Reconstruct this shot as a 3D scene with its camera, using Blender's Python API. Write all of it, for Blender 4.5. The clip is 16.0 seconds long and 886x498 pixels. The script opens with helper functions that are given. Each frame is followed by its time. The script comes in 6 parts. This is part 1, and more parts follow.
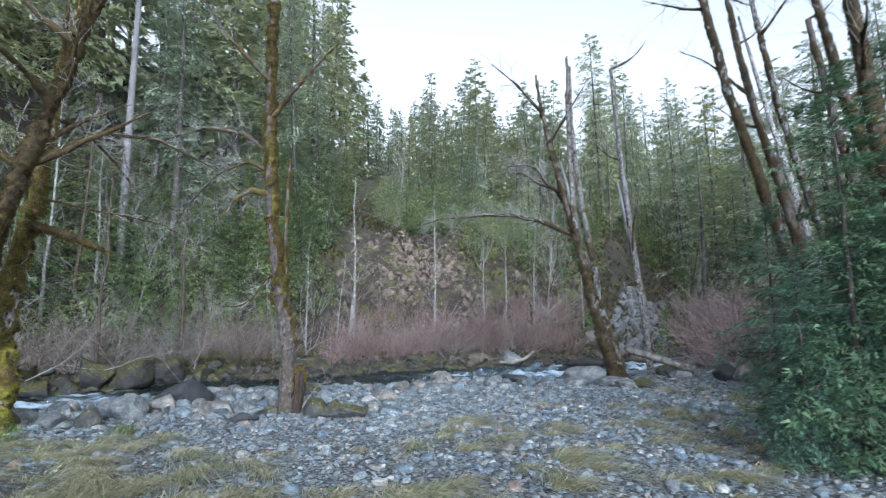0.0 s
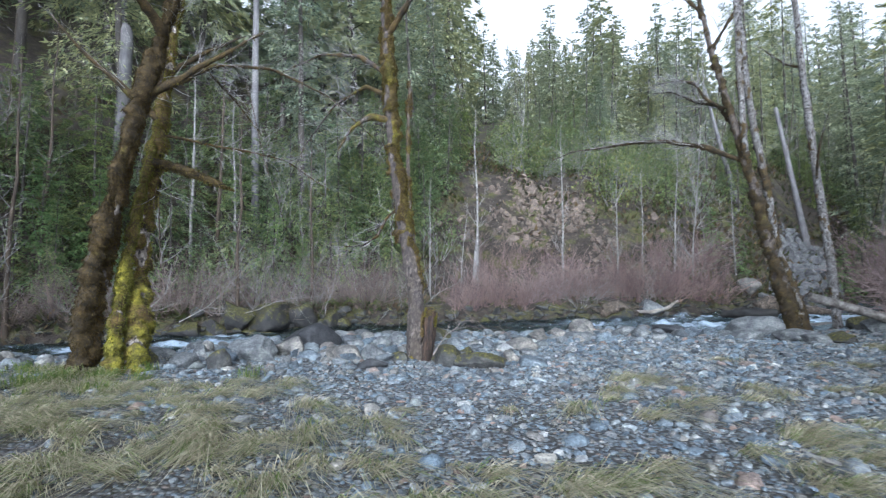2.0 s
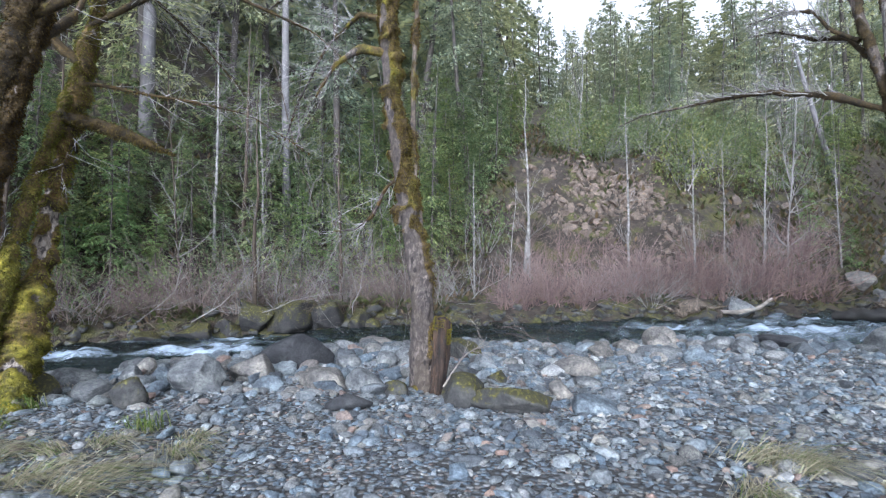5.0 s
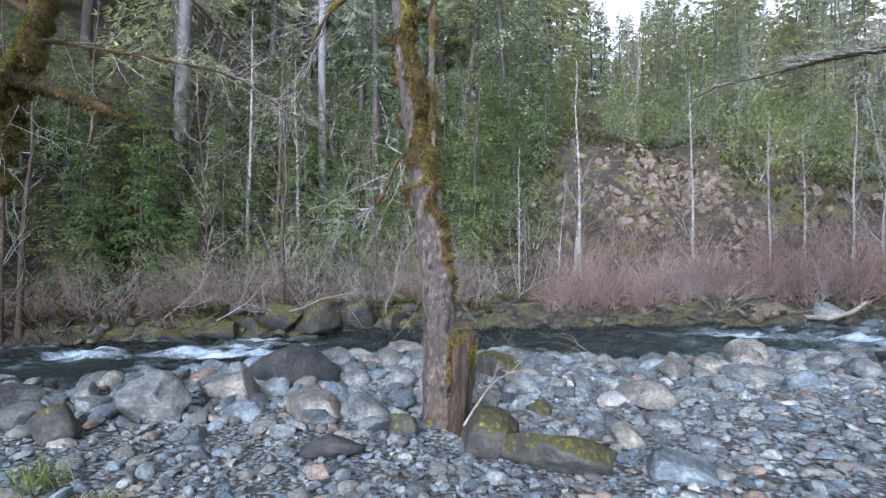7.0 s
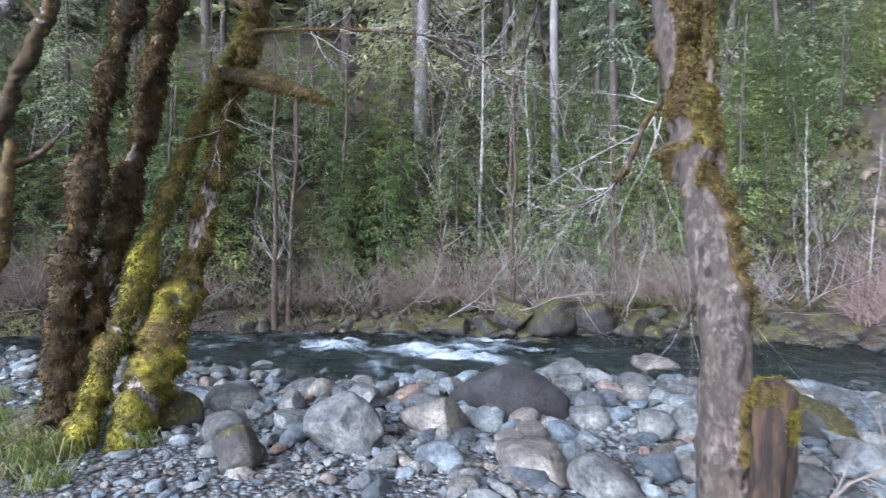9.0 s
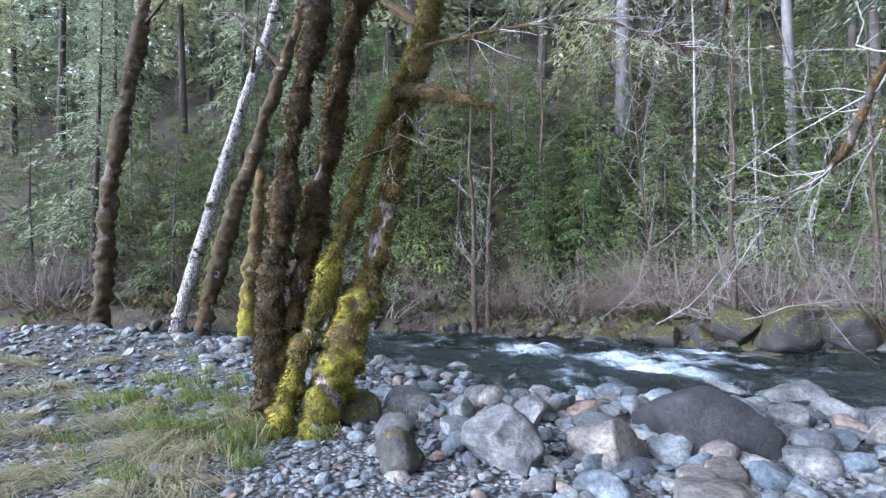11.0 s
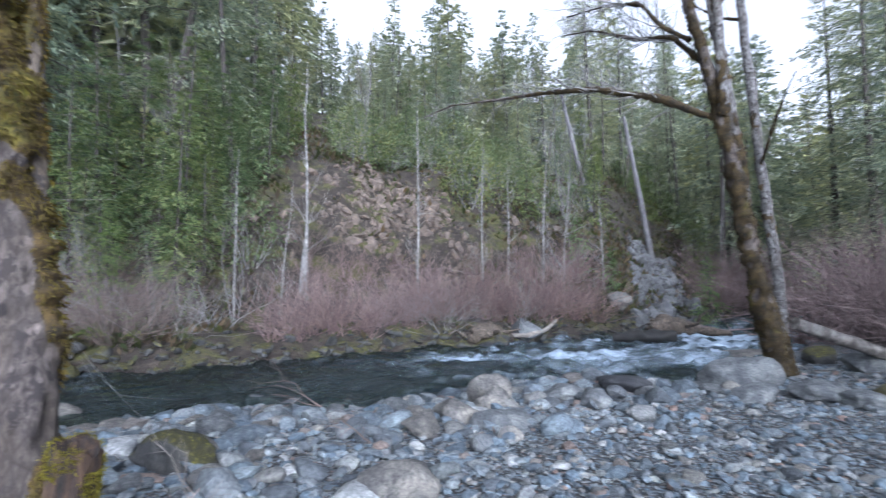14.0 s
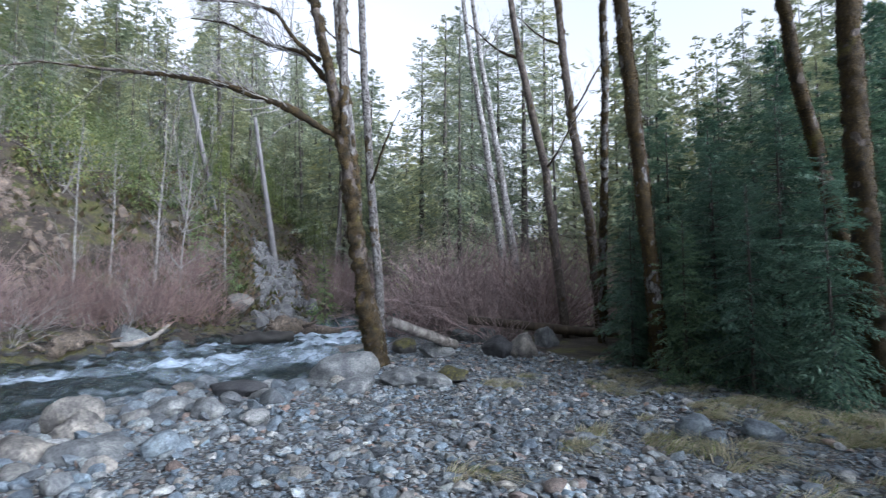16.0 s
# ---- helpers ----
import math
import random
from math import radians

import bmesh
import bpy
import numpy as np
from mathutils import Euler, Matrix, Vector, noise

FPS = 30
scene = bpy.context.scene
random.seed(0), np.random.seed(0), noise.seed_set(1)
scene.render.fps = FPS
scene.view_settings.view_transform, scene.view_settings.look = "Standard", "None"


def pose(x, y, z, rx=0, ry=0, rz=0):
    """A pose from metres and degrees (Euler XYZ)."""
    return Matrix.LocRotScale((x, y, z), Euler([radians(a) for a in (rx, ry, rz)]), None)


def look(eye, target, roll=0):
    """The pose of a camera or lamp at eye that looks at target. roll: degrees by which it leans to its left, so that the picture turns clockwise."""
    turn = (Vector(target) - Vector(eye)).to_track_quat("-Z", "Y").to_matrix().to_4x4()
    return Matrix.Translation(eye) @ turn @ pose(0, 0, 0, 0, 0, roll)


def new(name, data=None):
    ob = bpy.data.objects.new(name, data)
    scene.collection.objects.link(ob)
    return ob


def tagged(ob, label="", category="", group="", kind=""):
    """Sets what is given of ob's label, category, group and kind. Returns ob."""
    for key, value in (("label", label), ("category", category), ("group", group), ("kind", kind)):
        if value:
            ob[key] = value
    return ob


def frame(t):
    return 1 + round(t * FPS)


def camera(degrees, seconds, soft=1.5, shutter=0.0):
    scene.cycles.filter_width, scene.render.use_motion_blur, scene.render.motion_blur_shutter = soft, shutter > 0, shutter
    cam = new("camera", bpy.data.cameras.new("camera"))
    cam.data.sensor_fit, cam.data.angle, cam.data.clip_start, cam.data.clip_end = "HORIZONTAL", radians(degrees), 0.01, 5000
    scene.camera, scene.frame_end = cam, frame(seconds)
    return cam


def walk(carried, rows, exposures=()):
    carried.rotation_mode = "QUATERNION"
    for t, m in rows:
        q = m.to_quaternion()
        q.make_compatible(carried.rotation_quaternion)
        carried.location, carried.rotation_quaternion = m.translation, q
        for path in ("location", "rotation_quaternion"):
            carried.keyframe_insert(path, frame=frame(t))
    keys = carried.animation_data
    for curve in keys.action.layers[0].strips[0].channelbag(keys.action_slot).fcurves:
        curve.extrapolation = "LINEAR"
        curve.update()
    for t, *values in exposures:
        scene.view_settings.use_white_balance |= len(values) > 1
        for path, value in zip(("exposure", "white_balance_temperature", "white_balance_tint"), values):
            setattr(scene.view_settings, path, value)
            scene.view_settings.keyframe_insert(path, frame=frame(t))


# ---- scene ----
cam = camera(79.2, 16.0, soft=1.25, shutter=0.4)
METRES, EYE, TILT, LEAN, TURN = 9.0, 1.5, 8.5, 0.0, 0.0
ROWS = [
    (0.0, 0.0, 0.0, 0.0, 0.0, 0.0, 0.0),
    (0.5, -0.0044, 0.0446, -0.0115, 3.22, -1.21, 0.66),
    (1.0, -0.0205, 0.083, -0.0265, 7.53, -3.38, 1.1),
    (1.5, -0.0385, 0.1178, -0.0309, 9.96, -4.72, 1.28),
    (2.0, -0.0528, 0.1538, -0.0424, 12.41, -5.06, 1.78),
    (2.5, -0.0583, 0.2006, -0.0505, 15.67, -5.54, 2.31),
    (3.0, -0.0638, 0.2615, -0.0618, 16.3, -5.73, 2.44),
    (5.5, -0.0733, 0.5075, -0.0918, 19.39, -5.46, 2.7),
    (6.0, -0.0851, 0.5481, -0.0983, 20.21, -5.54, 2.56),
    (6.5, -0.0913, 0.5934, -0.1041, 21.06, -5.62, 2.87),
    (7.0, -0.101, 0.6339, -0.1105, 23.62, -5.51, 3.17),
    (7.5, -0.1178, 0.6764, -0.1176, 25.99, -5.46, 3.32),
    (8.0, -0.1352, 0.7196, -0.1203, 32.74, -4.89, 4.23),
    (8.5, -0.1603, 0.7513, -0.1263, 42.83, -4.18, 5.35),
    (9.0, -0.1868, 0.772, -0.1235, 48.44, -4.16, 5.7),
    (9.5, -0.1996, 0.7846, -0.1227, 55.07, -3.27, 6.41),
    (9.7, -0.201, 0.789, -0.1232, 59.27, -2.62, 6.78),
    (10.7, -0.1915, 0.8155, -0.1262, 71.00, -1.30, 8.00),
    (11.4, -0.1740, 0.8325, -0.1275, 69.20, -1.00, 8.20),
    (11.8, -0.1650, 0.8436, -0.1261, 63.59, -1.50, 7.55),
    (12.0, -0.1651, 0.8456, -0.1273, 56.60, -2.21, 6.72),
    (12.5, -0.1643, 0.8496, -0.1291, 36.85, -3.15, 4.01),
    (13.0, -0.1620, 0.8550, -0.1292, 16.80, -3.73, 2.09),
    (13.5, -0.1534, 0.8517, -0.1307, 4.05, -3.85, 0.49),
    (14.0, -0.1411, 0.8444, -0.1286, -4.94, -4.07, -0.74),
    (14.5, -0.1315, 0.8367, -0.1274, -14.11, -3.87, -2.06),
    (15.0, -0.1282, 0.8378, -0.1254, -25.35, -3.44, -3.69),
    (15.5, -0.1312, 0.8404, -0.1226, -36.53, -2.52, -5.1),
    (16.0, -0.1387, 0.8454, -0.1239, -43.44, -1.7, -5.84),
]
EXPOSURES = [(0.0, 1.4, 5300, 8), (2.0, 1.48, 5350, 10), (5.5, 1.62, 5450, 14), (7.5, 1.7, 5450, 15), (9.0, 2.0, 5500, 16), (12.2, 2.15, 5200, 18), (13.6, 1.62, 5250, 16), (15.0, 1.5, 5350, 14), (16.0, 1.54, 5450, 13)]
walk(cam, [(t, pose(0, 0, EYE, TILT, LEAN, TURN) @ pose(METRES * x, METRES * y, METRES * z, 90 + pitch, roll, yaw)) for t, x, y, z, yaw, pitch, roll in ROWS], EXPOSURES)

# ---- world, sun and exposure ----
SUN_UP, SUN_TURN = 20.0, 172.0
world = bpy.data.worlds.new("sky")
scene.world = world
world.use_nodes = True
wn = world.node_tree.nodes
wl = world.node_tree.links
sky = wn.new("ShaderNodeTexSky")
sky.sky_type, sky.sun_disc = "NISHITA", False
sky.sun_elevation, sky.sun_rotation = radians(SUN_UP), radians(SUN_TURN)
sky.air_density, sky.dust_density, sky.ozone_density = 1.0, 4.0, 1.0
pale = wn.new("ShaderNodeHueSaturation")
pale.inputs["Saturation"].default_value = 0.06
wl.new(sky.outputs[0], pale.inputs["Color"])
wl.new(pale.outputs[0], wn["Background"].inputs["Color"])
wn["Background"].inputs["Strength"].default_value = 0.15
sun_data = bpy.data.lights.new("sun", "SUN")
sun_data.energy, sun_data.angle, sun_data.color = 0.55, radians(80), (1.0, 0.97, 0.93)
sun = new("sun", sun_data)
sun.matrix_world = look((0, 0, 60), (-math.sin(radians(SUN_TURN)) * math.cos(radians(SUN_UP)), -math.cos(radians(SUN_TURN)) * math.cos(radians(SUN_UP)), 60 - math.sin(radians(SUN_UP))))

# terrain: the heights of the bar, the river bed, the far bank and the valley sides
NEAR_X = [-60, -26, -20, -15.3, -12.7, -11.8, -9.6, -8.6, -7.6, -6.9, -5.0, -4.0, -2.0, 0.0, 2.0, 3.5, 5.2, 7.0, 10.0, 15.0, 30.0, 60.0]
NEAR_Y = [-60, -16.0, -4.5, 6.8, 9.9, 11.0, 12.0, 11.3, 11.2, 14.2, 16.5, 17.4, 17.3, 18.2, 18.9, 17.4, 18.3, 20.0, 22.5, 26.5, 38.0, 60.0]
FAR_X = [-60, -30, -22, -18.6, -16.8, -15.2, -12.5, -10.5, -8.2, -6.5, -4.7, -1.8, 1.2, 4.9, 9.0, 16.0, 30.0, 60.0]
FAR_Y = [-50, -12, 0.8, 9.2, 12.6, 15.2, 17.4, 19.0, 20.0, 20.5, 21.6, 23.6, 24.8, 26.5, 28.9, 34.0, 46.0, 70.0]
WATER_X = [-40, -12, -10.6, -8.8, 0.0, 3.5, 8.0, 16.0, 40.0]
WATER_Z = [-0.75, -0.57, -0.52, -0.38, -0.32, -0.29, -0.15, 0.0, 0.4]


def vnoise(x, y, z=0.0, seed=0):
    """Smooth value noise between -1 and 1, for arrays."""
    x, y, z = np.broadcast_arrays(np.asarray(x, float), np.asarray(y, float), np.asarray(z, float))
    xi, yi, zi = np.floor(x).astype(np.int64), np.floor(y).astype(np.int64), np.floor(z).astype(np.int64)
    fx, fy, fz = x - xi, y - yi, z - zi
    fx, fy, fz = fx * fx * (3 - 2 * fx), fy * fy * (3 - 2 * fy), fz * fz * (3 - 2 * fz)

    def corner(a, b, c):
        h = (a * 374761393 + b * 668265263 + c * 2147483647 + seed * 974711) & 0xFFFFFFFF
        h = ((h ^ (h >> 13)) * 1274126177) & 0xFFFFFFFF
        return ((h ^ (h >> 16)) & 0xFFFF) / 32767.5 - 1
    total = 0
    for dx, wx in ((0, 1 - fx), (1, fx)):
        for dy, wy in ((0, 1 - fy), (1, fy)):
            for dz, wz in ((0, 1 - fz), (1, fz)):
                total = total + wx * wy * wz * corner(xi + dx, yi + dy, zi + dz)
    return total


def smooth(a, b, v):
    v = np.clip((v - a) / (b - a), 0, 1)
    return v * v * (3 - 2 * v)


def near_y(x):
    return np.interp(x, NEAR_X, NEAR_Y)


def far_y(x):
    return np.interp(x, FAR_X, FAR_Y)


def water_z(x):
    return np.interp(x, WATER_X, WATER_Z)


def height(x, y):
    x, y = np.asarray(x, float), np.asarray(y, float)
    w, ny, fy = water_z(x), near_y(x), far_y(x)
    lean = 0.8
    dn, df = (ny - y) * lean, (y - fy) * lean
    bar = 0.02 + 0.10 * smooth(-1, -4, x) * smooth(7.5, 4.0, y) + 0.05 * vnoise(x * 0.5, y * 0.5, seed=3) + 0.02 * vnoise(x * 2, y * 2, seed=4)
    bar = bar + 0.25 * smooth(7, 14, x) + 0.17 * np.maximum(0, x - 24) * smooth(24, 34, x) * smooth(2, 20, dn)
    bed = w - 0.42 + 0.10 * vnoise(x * 0.9, y * 0.9, seed=5)
    z = bed + (bar - bed) * smooth(-1.2, np.interp(x, [-1, 4], [3.4, 1.8]), dn)
    cap = np.interp(x, [-60, -30, -14, -6, 2, 8, 16, 30, 60], [80, 70, 56, 40, 32, 28, 28, 26, 40])
    slope = np.interp(x, [-40, -14, -6, 3, 9, 14, 24, 60], [0.62, 0.6, 0.6, 0.5, 0.45, 0.42, 0.45, 0.5])
    foot = np.interp(x, [-20, -14, -8, -4, 4, 9, 14, 40], [5.0, 4.5, 3.6, 3.2, 2.6, 1.0, 2.0, 7.0])
    d = np.maximum(0, df - foot)
    steep = np.interp(x, [-40, -14, -6, 3, 7, 14, 24, 60], [0.8, 0.8, 0.98, 0.95, 0.85, 0.8, 0.55, 0.5])
    low = np.minimum(d, 7.0)
    hill = steep * low + cap * (1 - np.exp(-slope * (d - low) / cap))
    bank = w + 0.55 * smooth(-0.1, 1.3, df) + 0.08 * np.clip(df, 0, 12)
    rough = (0.25 * vnoise(x * 0.35, y * 0.35, seed=6) + 0.10 * vnoise(x * 1.1, y * 1.1, seed=7)) * smooth(0.4, 4, df)
    gully = -1.3 * np.exp(-((x - (9.4 + 0.42 * (y - 28))) / 2.0) ** 2) * smooth(2, 8, df)
    gully = gully + 3.5 * np.exp(-((x - (9.4 + 0.42 * (y - 28))) / 5.0) ** 2) * smooth(41, 52, y)
    return np.where(df > -0.6, np.maximum(z, bed + (bank - bed) * smooth(-0.6, 0.5, df)) + hill + rough + gully, z)


# ---- helpers of this scene ----
rng = np.random.default_rng(11)


class Geo:
    """Collects vertices, faces and one number a vertex, and makes one mesh of them."""

    def __init__(self):
        self.v, self.q, self.t, self.a, self.n = [], [], [], [], 0

    def add(self, verts, quads=None, tris=None, value=0.0):
        verts = np.asarray(verts, float).reshape(-1, 3)
        self.v.append(verts)
        self.a.append(np.broadcast_to(np.asarray(value, float), (len(verts),)))
        if quads is not None and len(quads):
            self.q.append(np.asarray(quads, np.int64).reshape(-1, 4) + self.n)
        if tris is not None and len(tris):
            self.t.append(np.asarray(tris, np.int64).reshape(-1, 3) + self.n)
        self.n += len(verts)

    def mesh(self, name, material, rounded=True, attribute="", sharp=0.0):
        v = np.concatenate(self.v) if self.v else np.zeros((0, 3))
        q = np.concatenate(self.q) if self.q else np.zeros((0, 4), np.int64)
        t = np.concatenate(self.t) if self.t else np.zeros((0, 3), np.int64)
        me = bpy.data.meshes.new(name)
        me.vertices.add(len(v))
        me.vertices.foreach_set("co", v.ravel())
        me.loops.add(q.size + t.size)
        me.loops.foreach_set("vertex_index", np.concatenate([q.ravel(), t.ravel()]).astype(np.int32))
        me.polygons.add(len(q) + len(t))
        starts = np.concatenate([np.arange(len(q)) * 4, q.size + np.arange(len(t)) * 3]).astype(np.int32)
        me.polygons.foreach_set("loop_start", starts)
        me.polygons.foreach_set("use_smooth", np.full(len(starts), rounded))
        me.update(calc_edges=True)
        if attribute:
            me.attributes.new(attribute, "FLOAT", "POINT").data.foreach_set("value", np.concatenate(self.a))
        if sharp:
            me.set_sharp_from_angle(angle=radians(sharp))
        me.materials.append(material)
        return me


def part(name, data, parent, label="", place=None):
    """One mesh object under a thing or under a part."""
    ob = new(name, data)
    ob.parent = parent
    if place is not None:
        ob.matrix_basis = place
    return tagged(ob, label) if label else ob


def thing(name, label, category, place=None, group="", kind="", data=None):
    ob = new(name, data)
    if place is not None:
        ob.matrix_basis = place
    return tagged(ob, label, category, group, kind)


def ground_z(x, y):
    return float(height(x, y))


def tube(geo, points, radii, sides=6, value=0.0, lumps=None):
    """A tapered tube along points. lumps(points on the surface) gives a factor on the radius and a value for each vertex."""
    p, r = np.asarray(points, float), np.asarray(radii, float)
    k = len(p)
    d = np.gradient(p, axis=0)
    d /= np.linalg.norm(d, axis=1)[:, None] + 1e-9
    ref = np.array([0.0, 0.0, 1.0]) if abs(d[:, 2]).mean() < 0.7 else np.array([0.31, 0.95, 0.0])
    u = np.cross(d, ref)
    u /= np.linalg.norm(u, axis=1)[:, None] + 1e-9
    w = np.cross(d, u)
    a = np.linspace(0, 2 * np.pi, sides, endpoint=False)
    ring = np.cos(a)[None, :, None] * u[:, None] + np.sin(a)[None, :, None] * w[:, None]
    verts = p[:, None] + ring * r[:, None, None]
    vals = value
    if lumps is not None:
        f, vals = lumps(verts.reshape(-1, 3), np.repeat(np.arange(k) / (k - 1), sides))
        verts = p[:, None] + ring * (r[:, None] * f.reshape(k, sides))[:, :, None]
    i, j = np.meshgrid(np.arange(k - 1), np.arange(sides), indexing="ij")
    jn = (j + 1) % sides
    quads = np.stack([i * sides + j, i * sides + jn, (i + 1) * sides + jn, (i + 1) * sides + j], -1).reshape(-1, 4)
    geo.add(verts, quads, None, vals)
    return verts, ring


def dense(points, step):
    """A smooth line through points, with about step between its points."""
    p = np.asarray(points, float)
    s = np.concatenate([[0], np.cumsum(np.linalg.norm(np.diff(p, axis=0), axis=1))])
    n = max(3, int(s[-1] / step) + 1)
    t = np.linspace(0, s[-1], n)
    out = np.stack([np.interp(t, s, p[:, i]) for i in range(3)], 1)
    soft = max(1, int(0.15 * n / len(p)))
    for _ in range(soft):
        out[1:-1] = (out[:-2] + 2 * out[1:-1] + out[2:]) / 4
    return out, t / s[-1]


def unit(v):
    v = np.asarray(v, float)
    return v / (np.linalg.norm(v) + 1e-9)


def grow(geo, start, way, length, radius, depth, r, wander=0.25, up=0.1, kids=4, sides=4, angle=0.9, shrink=0.55, value=0.0):
    """A bare branch that bends on its way, with smaller ones on it."""
    n = 2 + int(depth * 1.5)
    pts, d = [np.asarray(start, float)], unit(way)
    for _ in range(n):
        d = unit(d + r.normal(0, wander, 3) * 0.6 + np.array([0, 0, up * 0.35]))
        pts.append(pts[-1] + d * length / n)
    pts = np.array(pts)
    tube(geo, pts, np.linspace(radius, radius * (0.3 if depth else 0.15), n + 1), sides, value)
    if depth <= 0:
        return
    for _ in range(kids):
        f = r.uniform(0.25, 1.0)
        i = min(n - 1, int(f * n))
        at = pts[i] + (pts[i + 1] - pts[i]) * (f * n - i)
        side = unit(r.normal(0, 1, 3))
        turn = unit(unit(pts[i + 1] - pts[i]) + side * angle * r.uniform(0.6, 1.3))
        grow(geo, at, turn, length * shrink * r.uniform(0.7, 1.2), radius * (1 - 0.6 * f) * 0.6, depth - 1, r, wander, up, kids, max(3, sides - 1), angle, shrink, value)


# ---- materials ----
def material(name, rough=0.8, metal=0.0):
    m = bpy.data.materials.new(name)
    m.use_nodes = True
    n, l = m.node_tree.nodes, m.node_tree.links
    b = n["Principled BSDF"]
    b.inputs["Roughness"].default_value, b.inputs["Metallic"].default_value = rough, metal
    return m, n, l, b


def noise_node(n, l, scale, detail=6.0, rough=0.6, coords="Object", stretch=(1, 1, 1)):
    tc, mp, t = n.new("ShaderNodeTexCoord"), n.new("ShaderNodeMapping"), n.new("ShaderNodeTexNoise")
    mp.inputs["Scale"].default_value = stretch
    t.inputs["Scale"].default_value, t.inputs["Detail"].default_value, t.inputs["Roughness"].default_value = scale, detail, rough
    l.new(tc.outputs[coords], mp.inputs["Vector"])
    l.new(mp.outputs[0], t.inputs["Vector"])
    return t.outputs["Fac"]


def ramp(n, l, source, stops):
    r = n.new("ShaderNodeValToRGB")
    e = r.color_ramp.elements
    while len(e) < len(stops):
        e.new(0.5)
    for i, (p, c) in enumerate(stops):
        e[i].position, e[i].color = p, (*c, 1) if len(c) == 3 else c
    l.new(source, r.inputs[0])
    return r.outputs[0]


def mix(n, l, fac, a, b, blend="MIX"):
    m = n.new("ShaderNodeMix")
    m.data_type, m.blend_type = "RGBA", blend
    for value, socket in ((fac, m.inputs[0]), (a, m.inputs[6]), (b, m.inputs[7])):
        if isinstance(value, (int, float)):
            socket.default_value = value
        elif isinstance(value, tuple):
            socket.default_value = (*value, 1)
        else:
            l.new(value, socket)
    return m.outputs[2]


def bump(n, l, b, source, strength=0.5, distance=0.02):
    k = n.new("ShaderNodeBump")
    k.inputs["Strength"].default_value, k.inputs["Distance"].default_value = strength, distance
    l.new(source, k.inputs["Height"])
    l.new(k.outputs[0], b.inputs["Normal"])


def shade(n, source, low, high):
    k = n.new("ShaderNodeMapRange")
    k.inputs[1].default_value, k.inputs[2].default_value = low, high
    n.id_data.links.new(source, k.inputs[0])
    return k.outputs[0]


def attr(n, name):
    a = n.new("ShaderNodeAttribute")
    a.attribute_name = name
    return a.outputs["Fac"]


STONES = [(0.0, (0.055, 0.066, 0.078)), (0.12, (0.095, 0.122, 0.148)), (0.26, (0.135, 0.148, 0.155)), (0.38, (0.048, 0.054, 0.062)), (0.5, (0.165, 0.178, 0.184)),
          (0.6, (0.085, 0.115, 0.145)), (0.7, (0.165, 0.155, 0.138)), (0.8, (0.045, 0.052, 0.060)), (0.87, (0.25, 0.25, 0.245)), (0.92, (0.11, 0.12, 0.115)), (1.0, (0.16, 0.11, 0.09))]


STONES = [(at, (c[0] * 1.33, c[1] * 1.35, c[2] * 1.35)) for at, c in STONES]


def stone_material(name, islands, tint=None, moss=0.0, stops=STONES):
    m, n, l, b = material(name, 0.75)
    if tint:
        base = ramp(n, l, noise_node(n, l, 2.2, 5), [(0.25, tuple(c * 0.7 for c in tint)), (0.55, tint), (0.8, tuple(min(1, c * 1.35) for c in tint))])
    else:
        pick = n.new("ShaderNodeNewGeometry").outputs["Random Per Island"] if islands else n.new("ShaderNodeObjectInfo").outputs["Random"]
        base = ramp(n, l, pick, stops)
    grain = noise_node(n, l, 28, 8, 0.7)
    base = mix(n, l, 1.0, base, ramp(n, l, grain, [(0.32, (0.36, 0.36, 0.37)), (0.5, (0.95, 0.95, 0.95)), (0.68, (1.5, 1.49, 1.46))]), "MULTIPLY")
    blot = noise_node(n, l, 5, 4)
    base = mix(n, l, 1.0, base, ramp(n, l, blot, [(0.42, (0.92, 0.92, 0.92)), (0.72, (1.55, 1.53, 1.46))]), "MULTIPLY")
    veil = noise_node(n, l, 3.2, 6, 0.65)
    base = mix(n, l, 1.0, base, ramp(n, l, veil, [(0.32, (0.52, 0.53, 0.56)), (0.5, (0.95, 0.95, 0.95)), (0.68, (1.3, 1.27, 1.2))]), "MULTIPLY")
    if moss:
        up = n.new("ShaderNodeSeparateXYZ")
        l.new(n.new("ShaderNodeNewGeometry").outputs["Normal"], up.inputs[0])
        field = n.new("ShaderNodeMath")
        field.operation = "MULTIPLY_ADD"
        l.new(noise_node(n, l, 5.5, 10, 0.7), field.inputs[0])
        field.inputs[1].default_value = 2.4
        l.new(up.outputs["Z"], field.inputs[2])
        green = ramp(n, l, noise_node(n, l, 22, 5), [(0.3, (0.014, 0.013, 0.004)), (0.55, (0.042, 0.038, 0.008)), (0.75, (0.21, 0.195, 0.022))])
        base = mix(n, l, shade(n, field.outputs[0], 1.95 - moss, 2.3 - moss), base, green)
    l.new(base, b.inputs["Base Color"])
    bump(n, l, b, mix(n, l, 0.6, grain, noise_node(n, l, 9, 7, 0.7)), 1.0, 0.045)
    return m


